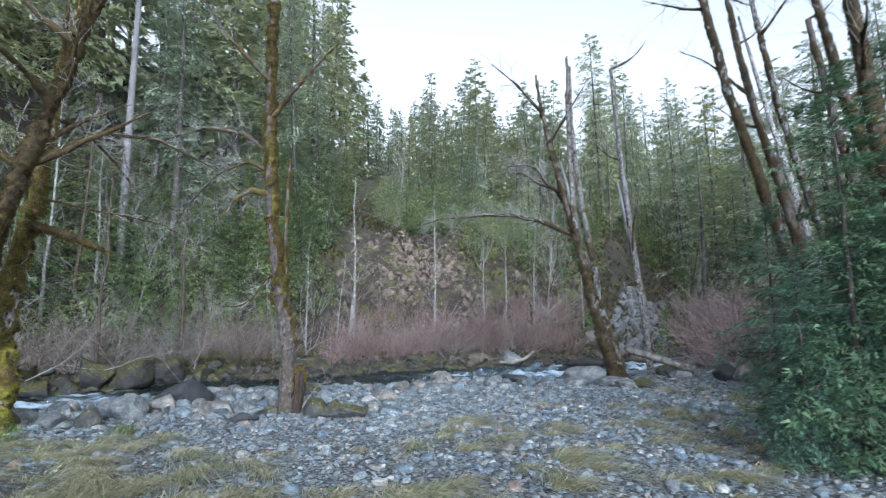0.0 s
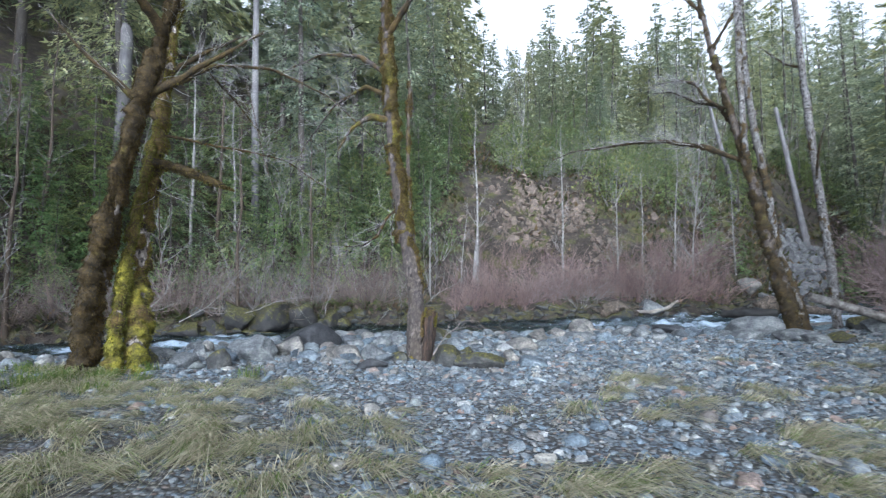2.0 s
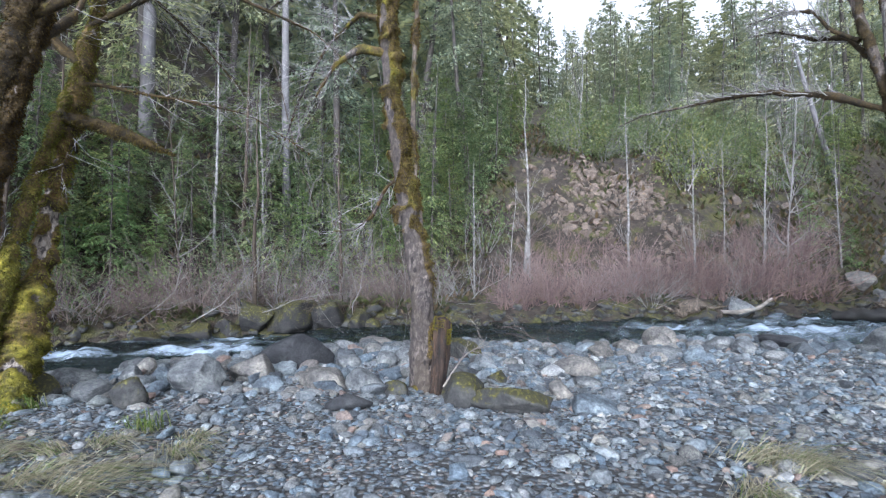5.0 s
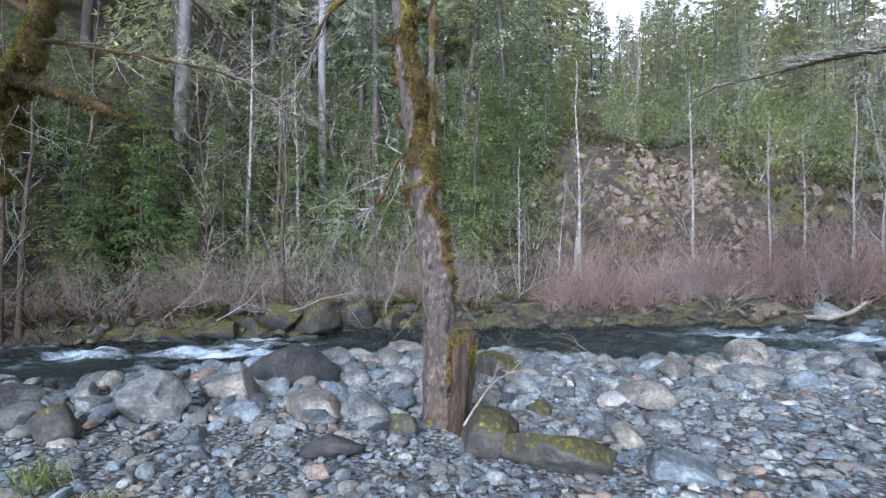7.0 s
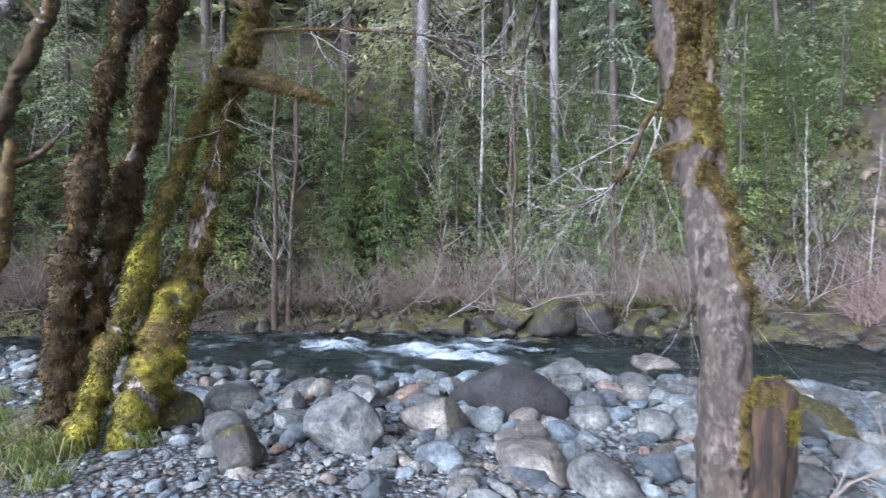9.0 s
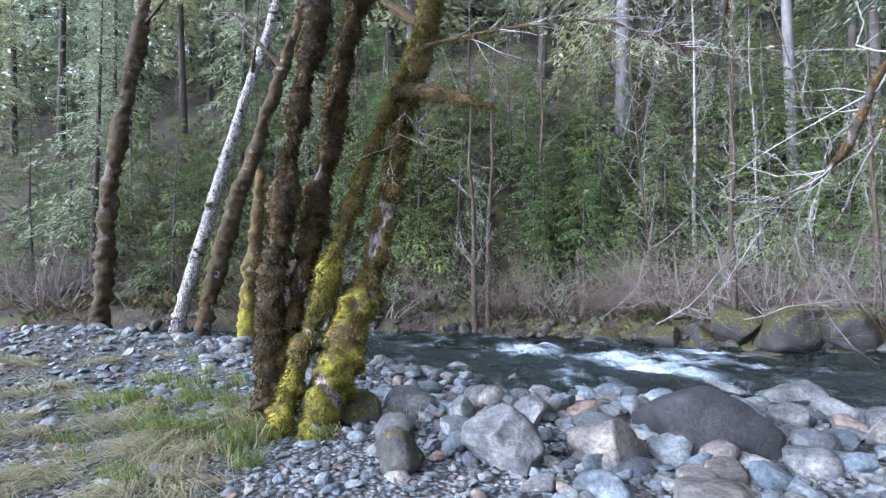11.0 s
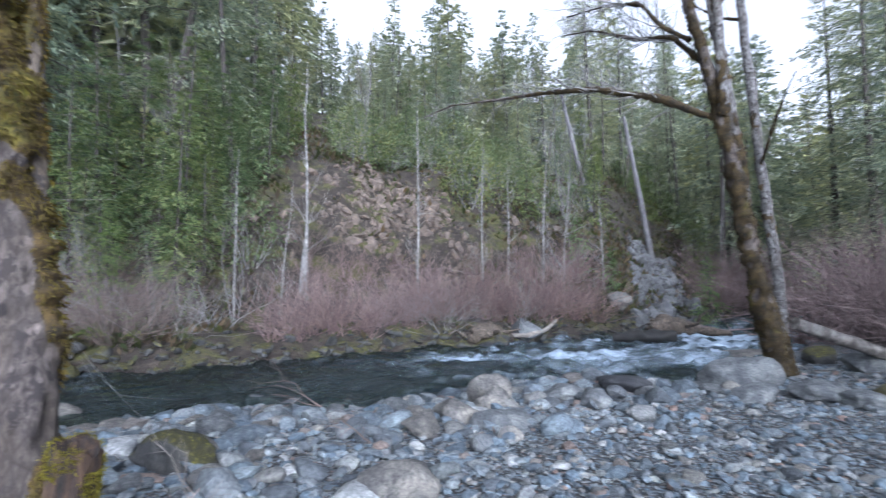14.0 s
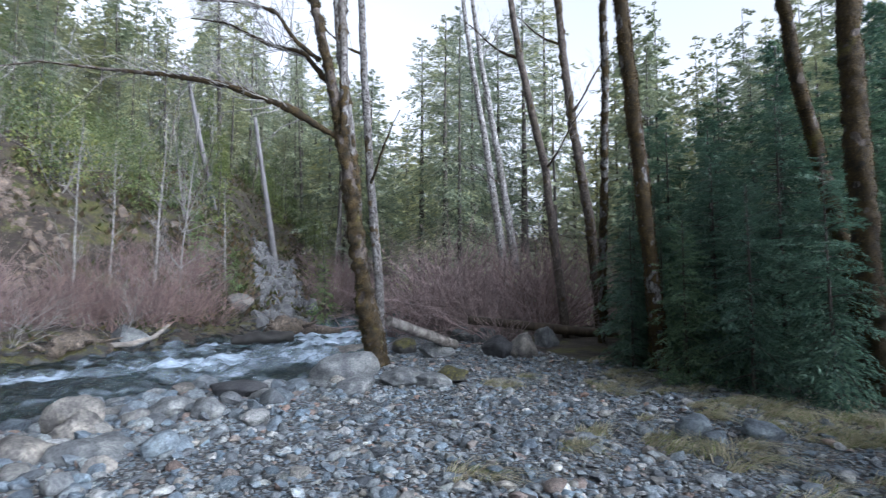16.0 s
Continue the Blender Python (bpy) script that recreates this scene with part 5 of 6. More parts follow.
for x, y, k in [(-12.9, 22.8, 0.62), (-11.4, 22.6, 0.42), (-17.2, 17.9, 0.75), (-18.3, 16.6, 0.7), (-15.9, 18.6, 0.5), (-9.6, 24.0, 0.5), (7.4, 32.6, 0.42), (8.6, 31.6, 0.3), (12.6, 30.4, 0.5)]:
    make_tree("young_cedar", "bright green young conifer with flat drooping sprays", "tree", YOUNG[int(abs(x) * 10) % 2], pose(x, y, ground_z(x, y) - 0.1, 0, 0, 77 * x) @ Matrix.Diagonal((k, k, k, 1)), "bright young conifers on the far bank")
r = np.random.default_rng(83)
for x, y, k in [(4.7, 6.2, 0.80), (4.05, 6.1, 0.42), (4.4, 7.2, 0.55), (5.4, 5.6, 0.9), (7.7, 11.3, 0.46), (7.2, 10.2, 0.52), (7.0, 9.2, 0.55), (9.3, 12.4, 0.5), (8.8, 11.2, 0.66), (8.9, 10.2, 0.8), (11.2, 12.0, 0.9), (9.3, 9.2, 0.9), (11.4, 10.8, 1.1), (7.6, 8.0, 0.6), (9.2, 7.9, 0.9), (10.6, 8.4, 1.1), (13.4, 12.6, 1.1), (12.6, 9.0, 1.3), (8.6, 12.7, 0.5), (9.7, 12.7, 0.62), (10.3, 13.5, 0.72), (10.9, 12.9, 0.88), (12.3, 13.7, 1.0), (9.9, 11.6, 0.82), (8.2, 10.5, 0.56), (13.6, 11.2, 1.25), (14.6, 9.6, 1.3)]:
    m = pose(x, y, ground_z(x, y) - 0.1, 0, 0, r.uniform(0, 360)) @ Matrix.Diagonal((k, k, k, 1))
    make_tree("young_fir", "dark green young fir with branches to the ground", "tree", DARK[r.integers(3)], m, "dark young firs at the bar's edge")
for _ in range(74):
    x, y = r.uniform(15, 60), r.uniform(-6, 34)
    if y > float(near_y(x)) - 2 or not free(x, y, 2.2):
        continue
    placed.append((x, y))
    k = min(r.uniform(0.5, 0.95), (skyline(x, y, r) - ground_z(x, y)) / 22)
    if k < 0.15:
        continue
    m = pose(x, y, ground_z(x, y) - 0.1, 0, 0, r.uniform(0, 360)) @ Matrix.Diagonal((k, k, k, 1))
    if len(placed) % 2:
        far_tree(m, len(placed))
    else:
        make_tree("fir_tree", "tall dark fir behind the bar", "tree", FIRS[r.integers(4)], m, "firs behind the bar")
far_wood = thing("far_wood", "dense green fir wood covering the upper valley sides", "wood", kind="stuff")
tagged(part("trunk", far_trunk.mesh("trunk", M_TRUNK), far_wood), kind="stuff")
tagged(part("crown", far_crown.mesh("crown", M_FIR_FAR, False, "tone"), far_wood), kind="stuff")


# ---- bare trees and brush ----
def bare_tree_meshes(seed, high, radius, limbs, m, lean=0.03, length=1.4):
    r = np.random.default_rng(seed)
    trunk, twigs = Geo(), Geo()
    zs = np.linspace(-0.2, high, 10)
    line = np.stack([lean * zs + 0.06 * vnoise(zs * 0.6, 0, seed=seed), 0.06 * vnoise(zs * 0.6, 9, seed=seed), zs], 1)
    tube(trunk, line, np.linspace(radius, 0.015, 10), 7)
    for _ in range(limbs):
        f = r.uniform(0.18, 0.98)
        i = min(8, int(f * 9))
        a = r.uniform(0, 6.3)
        grow(twigs, line[i], (math.cos(a), math.sin(a), r.uniform(0.4, 1.5)), length * (1.25 - 0.8 * f) * r.uniform(0.5, 1.1), 0.015 * (1.4 - f), 2, r, 0.25, 0.3, 3, 4)
    return trunk.mesh("trunk", m), twigs.mesh("branches", M_TWIG)


def put_bare(kind, label, meshes, place, group):
    tree = thing(kind, label, "tree", place, group)
    part("trunk", meshes[0], tree)
    tagged(part("branchwork", meshes[1], tree, "bare grey branches"), kind="stuff")


ALDERS = [bare_tree_meshes(800 + i, 9, 0.07, 24, M_ALDER, le) for i, le in enumerate((-0.02, 0.03, 0.0))]
SAPLINGS = [bare_tree_meshes(810 + i, 6, 0.022, 14, (M_BROWN, M_TWIG, M_BROWN)[i], le, 1.6) for i, le in enumerate((-0.06, 0.05, 0.1))]
for i, (x, y, k, lean) in enumerate([(-4.35, 26.6, 0.95, 0), (-0.4, 28.6, 0.9, -3), (-6.3, 25.0, 0.6, 0), (-5.1, 25.8, 0.5, -4), (2.2, 29.3, 0.7, 0), (5.2, 31.0, 0.8, 2), (3.6, 30.6, 0.6, 1), (-16.1, 21.6, 1.1, 1), (-15.2, 23.5, 0.9, 2), (8.2, 31.5, 0.6, -3)]):
    put_bare("alder_tree", "slender white-barked alder, bare, on the far bank", ALDERS[i % 3], pose(x, y, ground_z(x, y), 0, lean, 70 * i) @ Matrix.Diagonal((k, k, k, 1)), "pale alders on the far bank")
BROWN_ALDERS = [bare_tree_meshes(805 + i, 9, 0.10, 18, M_BROWN, le) for i, le in enumerate((0.02, -0.02))]
for i, (x, y, k) in enumerate([(-15.5, 22.5, 1.1), (-16.45, 13.6, 1.0), (-16.35, 14.0, 0.95), (-11.85, 18.6, 0.85), (-10.4, 21.6, 0.8), (-18.6, 17.0, 1.0), (-20.5, 12.0, 1.0)]):
    put_bare("alder_tree", "brown moss-covered bare alder on the far bank", BROWN_ALDERS[i % 2], pose(x, y, ground_z(x, y), 0, 0, 50 * i) @ Matrix.Diagonal((k, k, k, 1)), "mossy alders on the far bank")
for a, b in (((14.5, 20.4), (12.9, 21.0)), ((14.85, 20.1), (13.2, 20.8))):
    tree = thing("alder_tree", "tall white-barked alder leaning over the willows", "tree", group="pair of leaning alders")
    z = ground_z(*a)
    mossy_stem(tree, "trunk", [(a[0], a[1], z - 0.1), (a[0] * 0.7 + b[0] * 0.3, a[1] * 0.7 + b[1] * 0.3, 3.6), (a[0] * 0.35 + b[0] * 0.65, a[1] * 0.35 + b[1] * 0.65, 7.2), (b[0], b[1], 10.5), (b[0] - 0.8, b[1], 14.5)], (0.17, 0.15, 0.12, 0.09, 0.05), M_WHITE, 830 + int(a[0] * 10), 0.18, 12, 0.09, tufts=0.3)
    line_limbs(tree, [([(b[0] + 0.9, b[1] - 0.3, 5.4), (b[0] - 0.2, b[1] - 0.5, 5.8), (b[0] - 1.4, b[1] - 0.4, 6.0)], 0.03, 6), ([(b[0], b[1], 10.2), (b[0] + 0.9, b[1], 11.2), (b[0] + 1.6, b[1], 12.5)], 0.03, 8)], M_PALE, 840 + int(a[0] * 10), M_TWIG, 0.3)
for label, pts, rad, m, amount in [("tall bare brown-barked trunk among the willows", [(11.7, 16.2, 0.1), (11.35, 16.3, 2.6), (11.04, 16.38, 4.9), (10.36, 16.7, 8.0), (9.9, 16.9, 11)], 0.12, M_MAPLE, 0.3),
                                   ("mossy pair stem behind the willows", [(14.3, 16.6, 0.1), (13.8, 16.65, 3.6), (13.17, 16.88, 7.1), (12.86, 16.95, 9.3), (12.5, 17, 12)], 0.15, M_MAPLE, 0.5),
                                   ("thin pale stem behind the leaning maple", [(7.1, 18.7, -0.1), (6.95, 18.6, 2.0), (6.7, 18.65, 4.2), (6.4, 18.6, 7.5), (6.2, 18.6, 11)], 0.11, M_PALE, 0.42)]:
    tree = thing("maple_tree", label, "tree", group="stems behind the bar")
    mossy_stem(tree, "trunk", pts, (rad * 1.1, rad, rad * 0.85, rad * 0.6), m, 860 + int(pts[0][0] * 10), amount, 14, 0.07, tufts=0.6)
    line_limbs(tree, [(limb_line(pts[-1 - j], (math.cos(2.1 * j), math.sin(2.1 * j), 0.5), 2.2, (0, 0, 0.1), np.random.default_rng(870 + j)), 0.035, 8) for j in (0, 1, 2)], m, 880 + int(pts[0][0] * 10), M_TWIG)
r = np.random.default_rng(87)
for i in range(66):
    x = r.uniform(-30, 24)
    y = float(far_y(x)) + 1.5 + 20 * r.random() ** 1.4
    k = r.uniform(0.6, 1.5)
    if gap_in_wood(x, y):
        continue
    put_bare("sapling", "bare grey sapling on the wooded slope", SAPLINGS[i % 3], pose(x, y, ground_z(x, y), r.normal(0, 7), r.normal(0, 7), r.uniform(0, 360)) @ Matrix.Diagonal((k, k, k, 1)), "bare saplings")

for pts, rad in (([(-19.9, 21.6, 0), (-19.75, 21.6, 6), (-20.6, 22.1, 13), (-21, 22.4, 24)], 0.30), ([(15.8, 42.0, 0), (15.0, 42.2, 5), (14.2, 42.4, 10)], 0.22), ([(11.2, 41, 0), (10.2, 41, 4), (9.3, 41, 8)], 0.18), ([(-15.4, 25.4, 0), (-15.5, 25.3, 6), (-15.6, 25.2, 20)], 0.20)):
    x, y, _ = pts[0]
    z = ground_z(x, y)
    snag = thing("dead_tree", "tall grey dead trunk on the slope", "tree", group="dead trunks")
    g = Geo()
    line, s = dense([(p[0], p[1], (z - 0.3) if i == 0 else (p[2] if z < p[2] - 1 and abs(x + 19.9) < 1 else z + p[2])) for i, p in enumerate(pts)], 0.5)
    tube(g, line, np.linspace(rad, rad * 0.55, len(line)), 12)
    part("trunk", g.mesh("trunk", M_SNAG), snag)


def bush_mesh(seed, stems, high, spread_out, m, depth=2, radius=0.012, wander=0.26):
    r = np.random.default_rng(seed)
    g = Geo()
    for _ in range(stems):
        a = r.uniform(0, 6.3)
        grow(g, (0.25 * math.cos(a) * r.random(), 0.25 * math.sin(a) * r.random(), -0.05), (math.cos(a) * spread_out * r.random(), math.sin(a) * spread_out * r.random(), 1), high * r.uniform(0.5, 1.1), radius, depth, r, wander, 0.15, 3, 3, 0.8, 0.5)
    return g.mesh("stems", m)


WILLOWS = [bush_mesh(900 + i, 28, 1.7, 1.4, m, 1, 0.013, 0.52) for i, m in enumerate((M_WILLOW, M_WILLOW_PALE, M_WILLOW, M_WILLOW_PALE))]
BRUSH = [bush_mesh(910 + i, 34, 1.5, 1.8, M_BRUSH, 1, 0.0085, 0.4) for i in range(3)] + [bush_mesh(920 + i, 12, 1.7, 2.4, M_TWIG, 2, 0.0095, 0.4) for i in range(2)]
r = np.random.default_rng(91)
for i in range(200):
    x = r.uniform(-4.8, 20)
    df = r.uniform(0.8, 5.5)
    y = float(far_y(x)) + df
    if abs(x - (9.4 + 0.42 * (y - 28))) < 2.9:
        continue
    k = r.uniform(0.75, 1.35)
    bush = thing("willow_bush", "bare reddish-brown willow thicket on the far bank", "bush", pose(x, y, ground_z(x, y), 0, 0, r.uniform(0, 360)) @ Matrix.Diagonal((k, k, k, 1)), "willow thicket")
    tagged(part("brushwood", WILLOWS[(0, 2, 0, 1)[i % 4]] if i % 5 else BRUSH[3 + i % 2], bush), kind="stuff")
for i in range(46):
    x = r.uniform(10, 25)
    y = float(far_y(x)) + r.uniform(0.3, 8)
    k = r.uniform(1.3, 2.1)
    if abs(x - (9.4 + 0.42 * (y - 28))) < 1.7 + 0.9 * k:
        continue
    bush = thing("willow_bush", "tall bare reddish-brown willow thicket upstream", "bush", pose(x, y, ground_z(x, y), 0, 0, r.uniform(0, 360)) @ Matrix.Diagonal((k, k, k, 1)), "willow thicket")
    tagged(part("brushwood", WILLOWS[i % 4], bush), kind="stuff")
for i in range(48):
    x = r.uniform(10.5, 26)
    y = float(near_y(x)) - r.uniform(0.2, 5) if i % 2 else float(far_y(x)) + r.uniform(0.4, 6)
    k = r.uniform(1.8, 2.5)
    if abs(x - (9.4 + 0.42 * (y - 28))) < 1.7 + 0.9 * k:
        continue
    bush = thing("willow_bush", "tall pale bare willow thicket upstream", "bush", pose(x, y, ground_z(x, y), 0, 0, r.uniform(0, 360)) @ Matrix.Diagonal((k, k, k, 1)), "willow thicket")
    tagged(part("brushwood", WILLOWS[1 if i % 2 else 3], bush), kind="stuff")
for i in range(40):
    x = r.uniform(9.5, 21)
    y = min(float(near_y(x)) - 0.3, r.uniform(16, 26))
    k = r.uniform(1.2, 2.4) * (0.7 if x < 11.5 else 1.0)
    bush = thing("willow_bush", "bare reddish-brown willow thicket beside the bar", "bush", pose(x, y, ground_z(x, y), 0, 0, r.uniform(0, 360)) @ Matrix.Diagonal((k, k, k, 1)), "willow thicket")
    tagged(part("brushwood", WILLOWS[(1, 3, 1, 0)[i % 4]], bush), kind="stuff")
for i in range(180):
    x = r.uniform(-26, -4.5)
    y = float(far_y(x)) + 0.9 + 6 * r.random() ** 1.2
    if float(vnoise(x * 0.45, y * 0.3, seed=63)) < r.uniform(-0.7, 0.2):
        continue
    k = r.uniform(0.7, 1.9)
    bush = thing("brush", "tangled dry brown brush on the far bank", "bush", pose(x, y, ground_z(x, y), r.normal(0, 14), r.normal(0, 14), r.uniform(0, 360)) @ Matrix.Diagonal((k, k, k, 1)), "dry brush")
    tagged(part("brushwood", BRUSH[i % 3 if i % 3 else 3 + i % 2], bush), kind="stuff")


def shrub_mesh(seed, leaves, m, size=0.10):
    r = np.random.default_rng(seed)
    g = Geo()
    d = r.normal(0, 1, (leaves, 3))
    d /= np.linalg.norm(d, axis=1)[:, None]
    bulge = 1 + 0.35 * vnoise(d[:, 0] * 2, d[:, 1] * 2, d[:, 2] * 2, seed)
    p = d * (r.uniform(0.45, 1.0, leaves) * bulge)[:, None] * np.array([1, 1, 0.75]) + np.array([0, 0, 0.6])
    out = d + r.normal(0, 0.6, (leaves, 3))
    side = np.cross(out, r.normal(0, 1, (leaves, 3)))
    side /= np.linalg.norm(side, axis=1)[:, None] + 1e-9
    out /= np.linalg.norm(out, axis=1)[:, None]
    k = size * r.uniform(0.6, 1.5, leaves)[:, None]
    quad = np.stack([p, p + out * k * 0.5 - side * k * 0.3, p + out * k, p + out * k * 0.5 + side * k * 0.3], 1).reshape(-1, 3)
    g.add(quad, np.arange(len(quad)).reshape(-1, 4))
    stems = Geo()
    for _ in range(7):
        a = r.uniform(0, 6.3)
        grow(stems, (0, 0, -0.2), (math.cos(a), math.sin(a), 1.2), 1.1, 0.018, 1, r, 0.3, 0.2, 3, 3)
    return g.mesh("leaves", m, False), stems.mesh("stems", M_TWIG)


SHRUBS = [shrub_mesh(930 + i, 760, M_SHRUB, 0.075) for i in range(3)]
r = np.random.default_rng(95)
for i in range(215):
    x = (r.uniform(-34, 30), r.uniform(-28, -6), r.uniform(-9, 8))[i % 3]
    y = float(far_y(x)) + (r.uniform(4, 32), r.uniform(2.5, 14), r.uniform(9, 18))[i % 3]
    if gap_in_wood(x, y) and (y < 35.0 or x > 6) or (x < -5 and (y - float(far_y(x)) < 5.5 or r.random() < 0.7)):
        continue
    k = r.uniform(0.8, 2.0)
    bush = thing("shrub", "yellow-green leafy shrub on the slope", "bush", pose(x, y, ground_z(x, y), 0, 0, r.uniform(0, 360)) @ Matrix.Diagonal((k, k, k * r.uniform(0.8, 1.3), 1)), "green shrubs of the slope")
    part("foliage", SHRUBS[i % 3][0], bush)
    tagged(part("brushwood", SHRUBS[i % 3][1], bush), kind="stuff")

# low green and brown growth on the slopes
g = Geo()
r = np.random.default_rng(101)
for _ in range(2600):
    x = r.uniform(-30, 22)
    y = float(far_y(x)) + 1.0 + 22 * r.random() ** 1.3
    if -6.2 < x < 3.8 and y < 34 and r.random() < 0.85:
        continue
    n = 12
    a = r.uniform(0, 6.3, n)
    base = np.stack([x + r.normal(0, 0.25, n), y + r.normal(0, 0.25, n), np.zeros(n)], 1)
    base[:, 2] = height(base[:, 0], base[:, 1])
    size = r.uniform(0.12, 0.34, n)[:, None]
    out = np.stack([np.cos(a), np.sin(a), r.uniform(0.3, 1.4, n)], 1)
    side = np.stack([-np.sin(a), np.cos(a), 0 * a], 1)
    v = np.stack([base, base + out * size * 0.5 - side * size * 0.28, base + out * size, base + out * size * 0.5 + side * size * 0.28], 1).reshape(-1, 3)
    g.add(v, np.arange(4 * n).reshape(-1, 4), None, r.random())
thing("undergrowth", "low green and brown undergrowth on the wooded slope", "undergrowth", kind="stuff", data=g.mesh("undergrowth", leaf_material("undergrowth_leaves", [(0.0, (0.04, 0.052, 0.018)), (0.4, (0.085, 0.10, 0.034)), (0.6, (0.095, 0.07, 0.045)), (1.0, (0.17, 0.13, 0.085))], joined=True), False, "tone"))

# ---- scree and gully ----
def lay_rocks(n, seed, spot, low, high, m, name, label):
    r = np.random.default_rng(seed)
    shapes = [rock_shape(2, seed * 20 + i, 0.95) for i in range(10)]
    g = Geo()
    for _ in range(n):
        x, y = spot(r)
        s = low * (high / low) ** (r.random() ** 2)
        v, t = shapes[r.integers(10)]
        turn = np.array(Euler(tuple(r.uniform(0, 6.3, 3))).to_matrix())
        g.add((v * s * np.array([1.2, 0.9, 0.6])) @ turn.T + np.array([x, y, ground_z(x, y) + 0.25 * s]), None, t)
    thing(name, label, "rocks", kind="stuff", data=g.mesh(name, m, True, "", 30))


def scree_spot(r):
    for _ in range(20):
        y = r.uniform(27.8, 35.5)
        x = r.normal(-1.1, 2.1) + 0.25 * (y - 31)
        if float(vnoise(x * 0.55, y * 0.45, seed=57)) + 0.10 * (y - 31.5) > r.uniform(-0.5, 0.5):
            break
    return x, y


def gully_spot(r):
    y = r.uniform(28.0, 43)
    return 9.5 + 0.42 * (y - 28) + np.clip(r.normal(0.15, 0.8), -1.2, 1.8), y


lay_rocks(1150, 951, scree_spot, 0.045, 0.31, M_SCREE, "scree", "broken tan rocks of a small rockslide on the slope")
lay_rocks(900, 952, gully_spot, 0.08, 0.5, stone_material("gully_rock", True, (0.112, 0.113, 0.116)), "gully_rocks", "grey boulders tumbled down a steep side gully")

# the splintered white foot of a dead alder below the scree
white_stub = thing("dead_tree", "splintered white trunk of a dead alder below the scree", "tree")
g = Geo()
z = ground_z(-4.5, 26.8)
line, along = dense([(-4.52, 26.8, z - 0.1), (-4.48, 26.8, z + 0.8), (-4.44, 26.82, z + 1.7), (-4.42, 26.84, z + 2.4)], 0.12)
tube(g, line, np.linspace(0.17, 0.05, len(line)), 14, 0.0, lambda p, a: (1 + 0.25 * vnoise(p[:, 0] * 9, p[:, 1] * 9, p[:, 2] * 1.5, 88), 0 * a))
part("trunk", g.mesh("trunk", M_ALDER), white_stub)

# ---- logs and driftwood ----
def log(name, label, pts, rad, m, seed, sides=16, rough=0.10, roots=0):
    ob = thing(name, label, "log")
    g = Geo()
    line, s = dense(pts, 0.08)
    tube(g, line, np.interp(s, np.linspace(0, 1, len(rad)), rad), sides, 0.0, lambda p, a: (1 + rough * vnoise(p[:, 0] * 5, p[:, 1] * 5, p[:, 2] * 5, seed) + 0.4 * rough * vnoise(p[:, 0] * 18, p[:, 1] * 18, p[:, 2] * 18, seed + 1), 0 * a))
    for ring, at in ((g.v[0][:sides], line[0]), (g.v[0][-sides:], line[-1])):
        g.add(np.concatenate([ring, [at]]), None, [(i, (i + 1) % sides, sides) for i in range(sides)])
    part("log_wood", g.mesh("log_wood", m), ob)
    r = np.random.default_rng(seed)
    for i in range(roots):
        at, a, up = line[int(len(line) * r.uniform(0.05, 0.6))], r.uniform(0, 6.3), r.uniform(0.1, 0.9)
        out = np.array([math.cos(a), math.sin(a), up])
        reach = r.uniform(0.4, 0.95)
        root = Geo()
        way, t = dense([tuple(at + out * reach * f + np.array([0.12, -0.1, 0.1]) * r.normal(0, 0.8, 3) * f) for f in (0.0, 0.35, 0.7, 1.0)], 0.05)
        tube(root, way, np.interp(t, [0, 0.5, 1], [0.085, 0.05, 0.015]), 8, 0.0, lambda p, a: (1 + 0.25 * vnoise(p[:, 0] * 9, p[:, 1] * 9, p[:, 2] * 9, seed + i), 0 * a))
        part("root", root.mesh("root", m), ob)
    return ob


log("fallen_log", "pale barked log lying across the stones beside the maple", [(5.45, 16.25, 0.92), (6.5, 16.38, 0.60), (7.55, 16.5, 0.28)], (0.105, 0.11, 0.115), M_LOG, 961)
log("fallen_log", "long dark mossy log lying over boulders", [(9.2, 17.6, 0.75), (10.4, 16.9, 0.6), (11.6, 16.0, 0.42), (12.6, 15.2, 0.3)], (0.11, 0.12, 0.13, 0.13), M_BROWN, 962)
log("wet_log", "wet black log lying in the riffle", [(5.5, 24.1, 0.0), (6.3, 23.8, 0.1), (7.3, 23.6, 0.04)], (0.10, 0.17, 0.2, 0.13), M_WET, 963, rough=0.4, roots=2)
log("root_mass", "brown mossy root mass stranded in the riffle", [(6.8, 24.3, 0.05), (7.3, 24.4, 0.38), (8.0, 24.4, 0.3), (9.4, 24.1, 0.1)], (0.24, 0.3, 0.15, 0.08), M_GOLD, 964, rough=0.45, roots=11)
log("root_mass", "brown mossy root mass at the far water's edge", [(1.0, 25.4, -0.15), (1.5, 25.3, 0.12), (2.1, 25.3, 0.05), (2.6, 25.5, -0.15)], (0.14, 0.3, 0.26, 0.12), M_GOLD, 966, rough=0.45, roots=7)
log("driftwood", "bleached curved driftwood log at the far water's edge", [(1.9, 25.6, 0.25), (2.5, 25.4, -0.02), (3.2, 25.7, -0.05), (3.9, 26.1, 0.08), (4.4, 26.4, 0.42)], (0.045, 0.065, 0.08, 0.075, 0.045), M_DRIFT, 965)

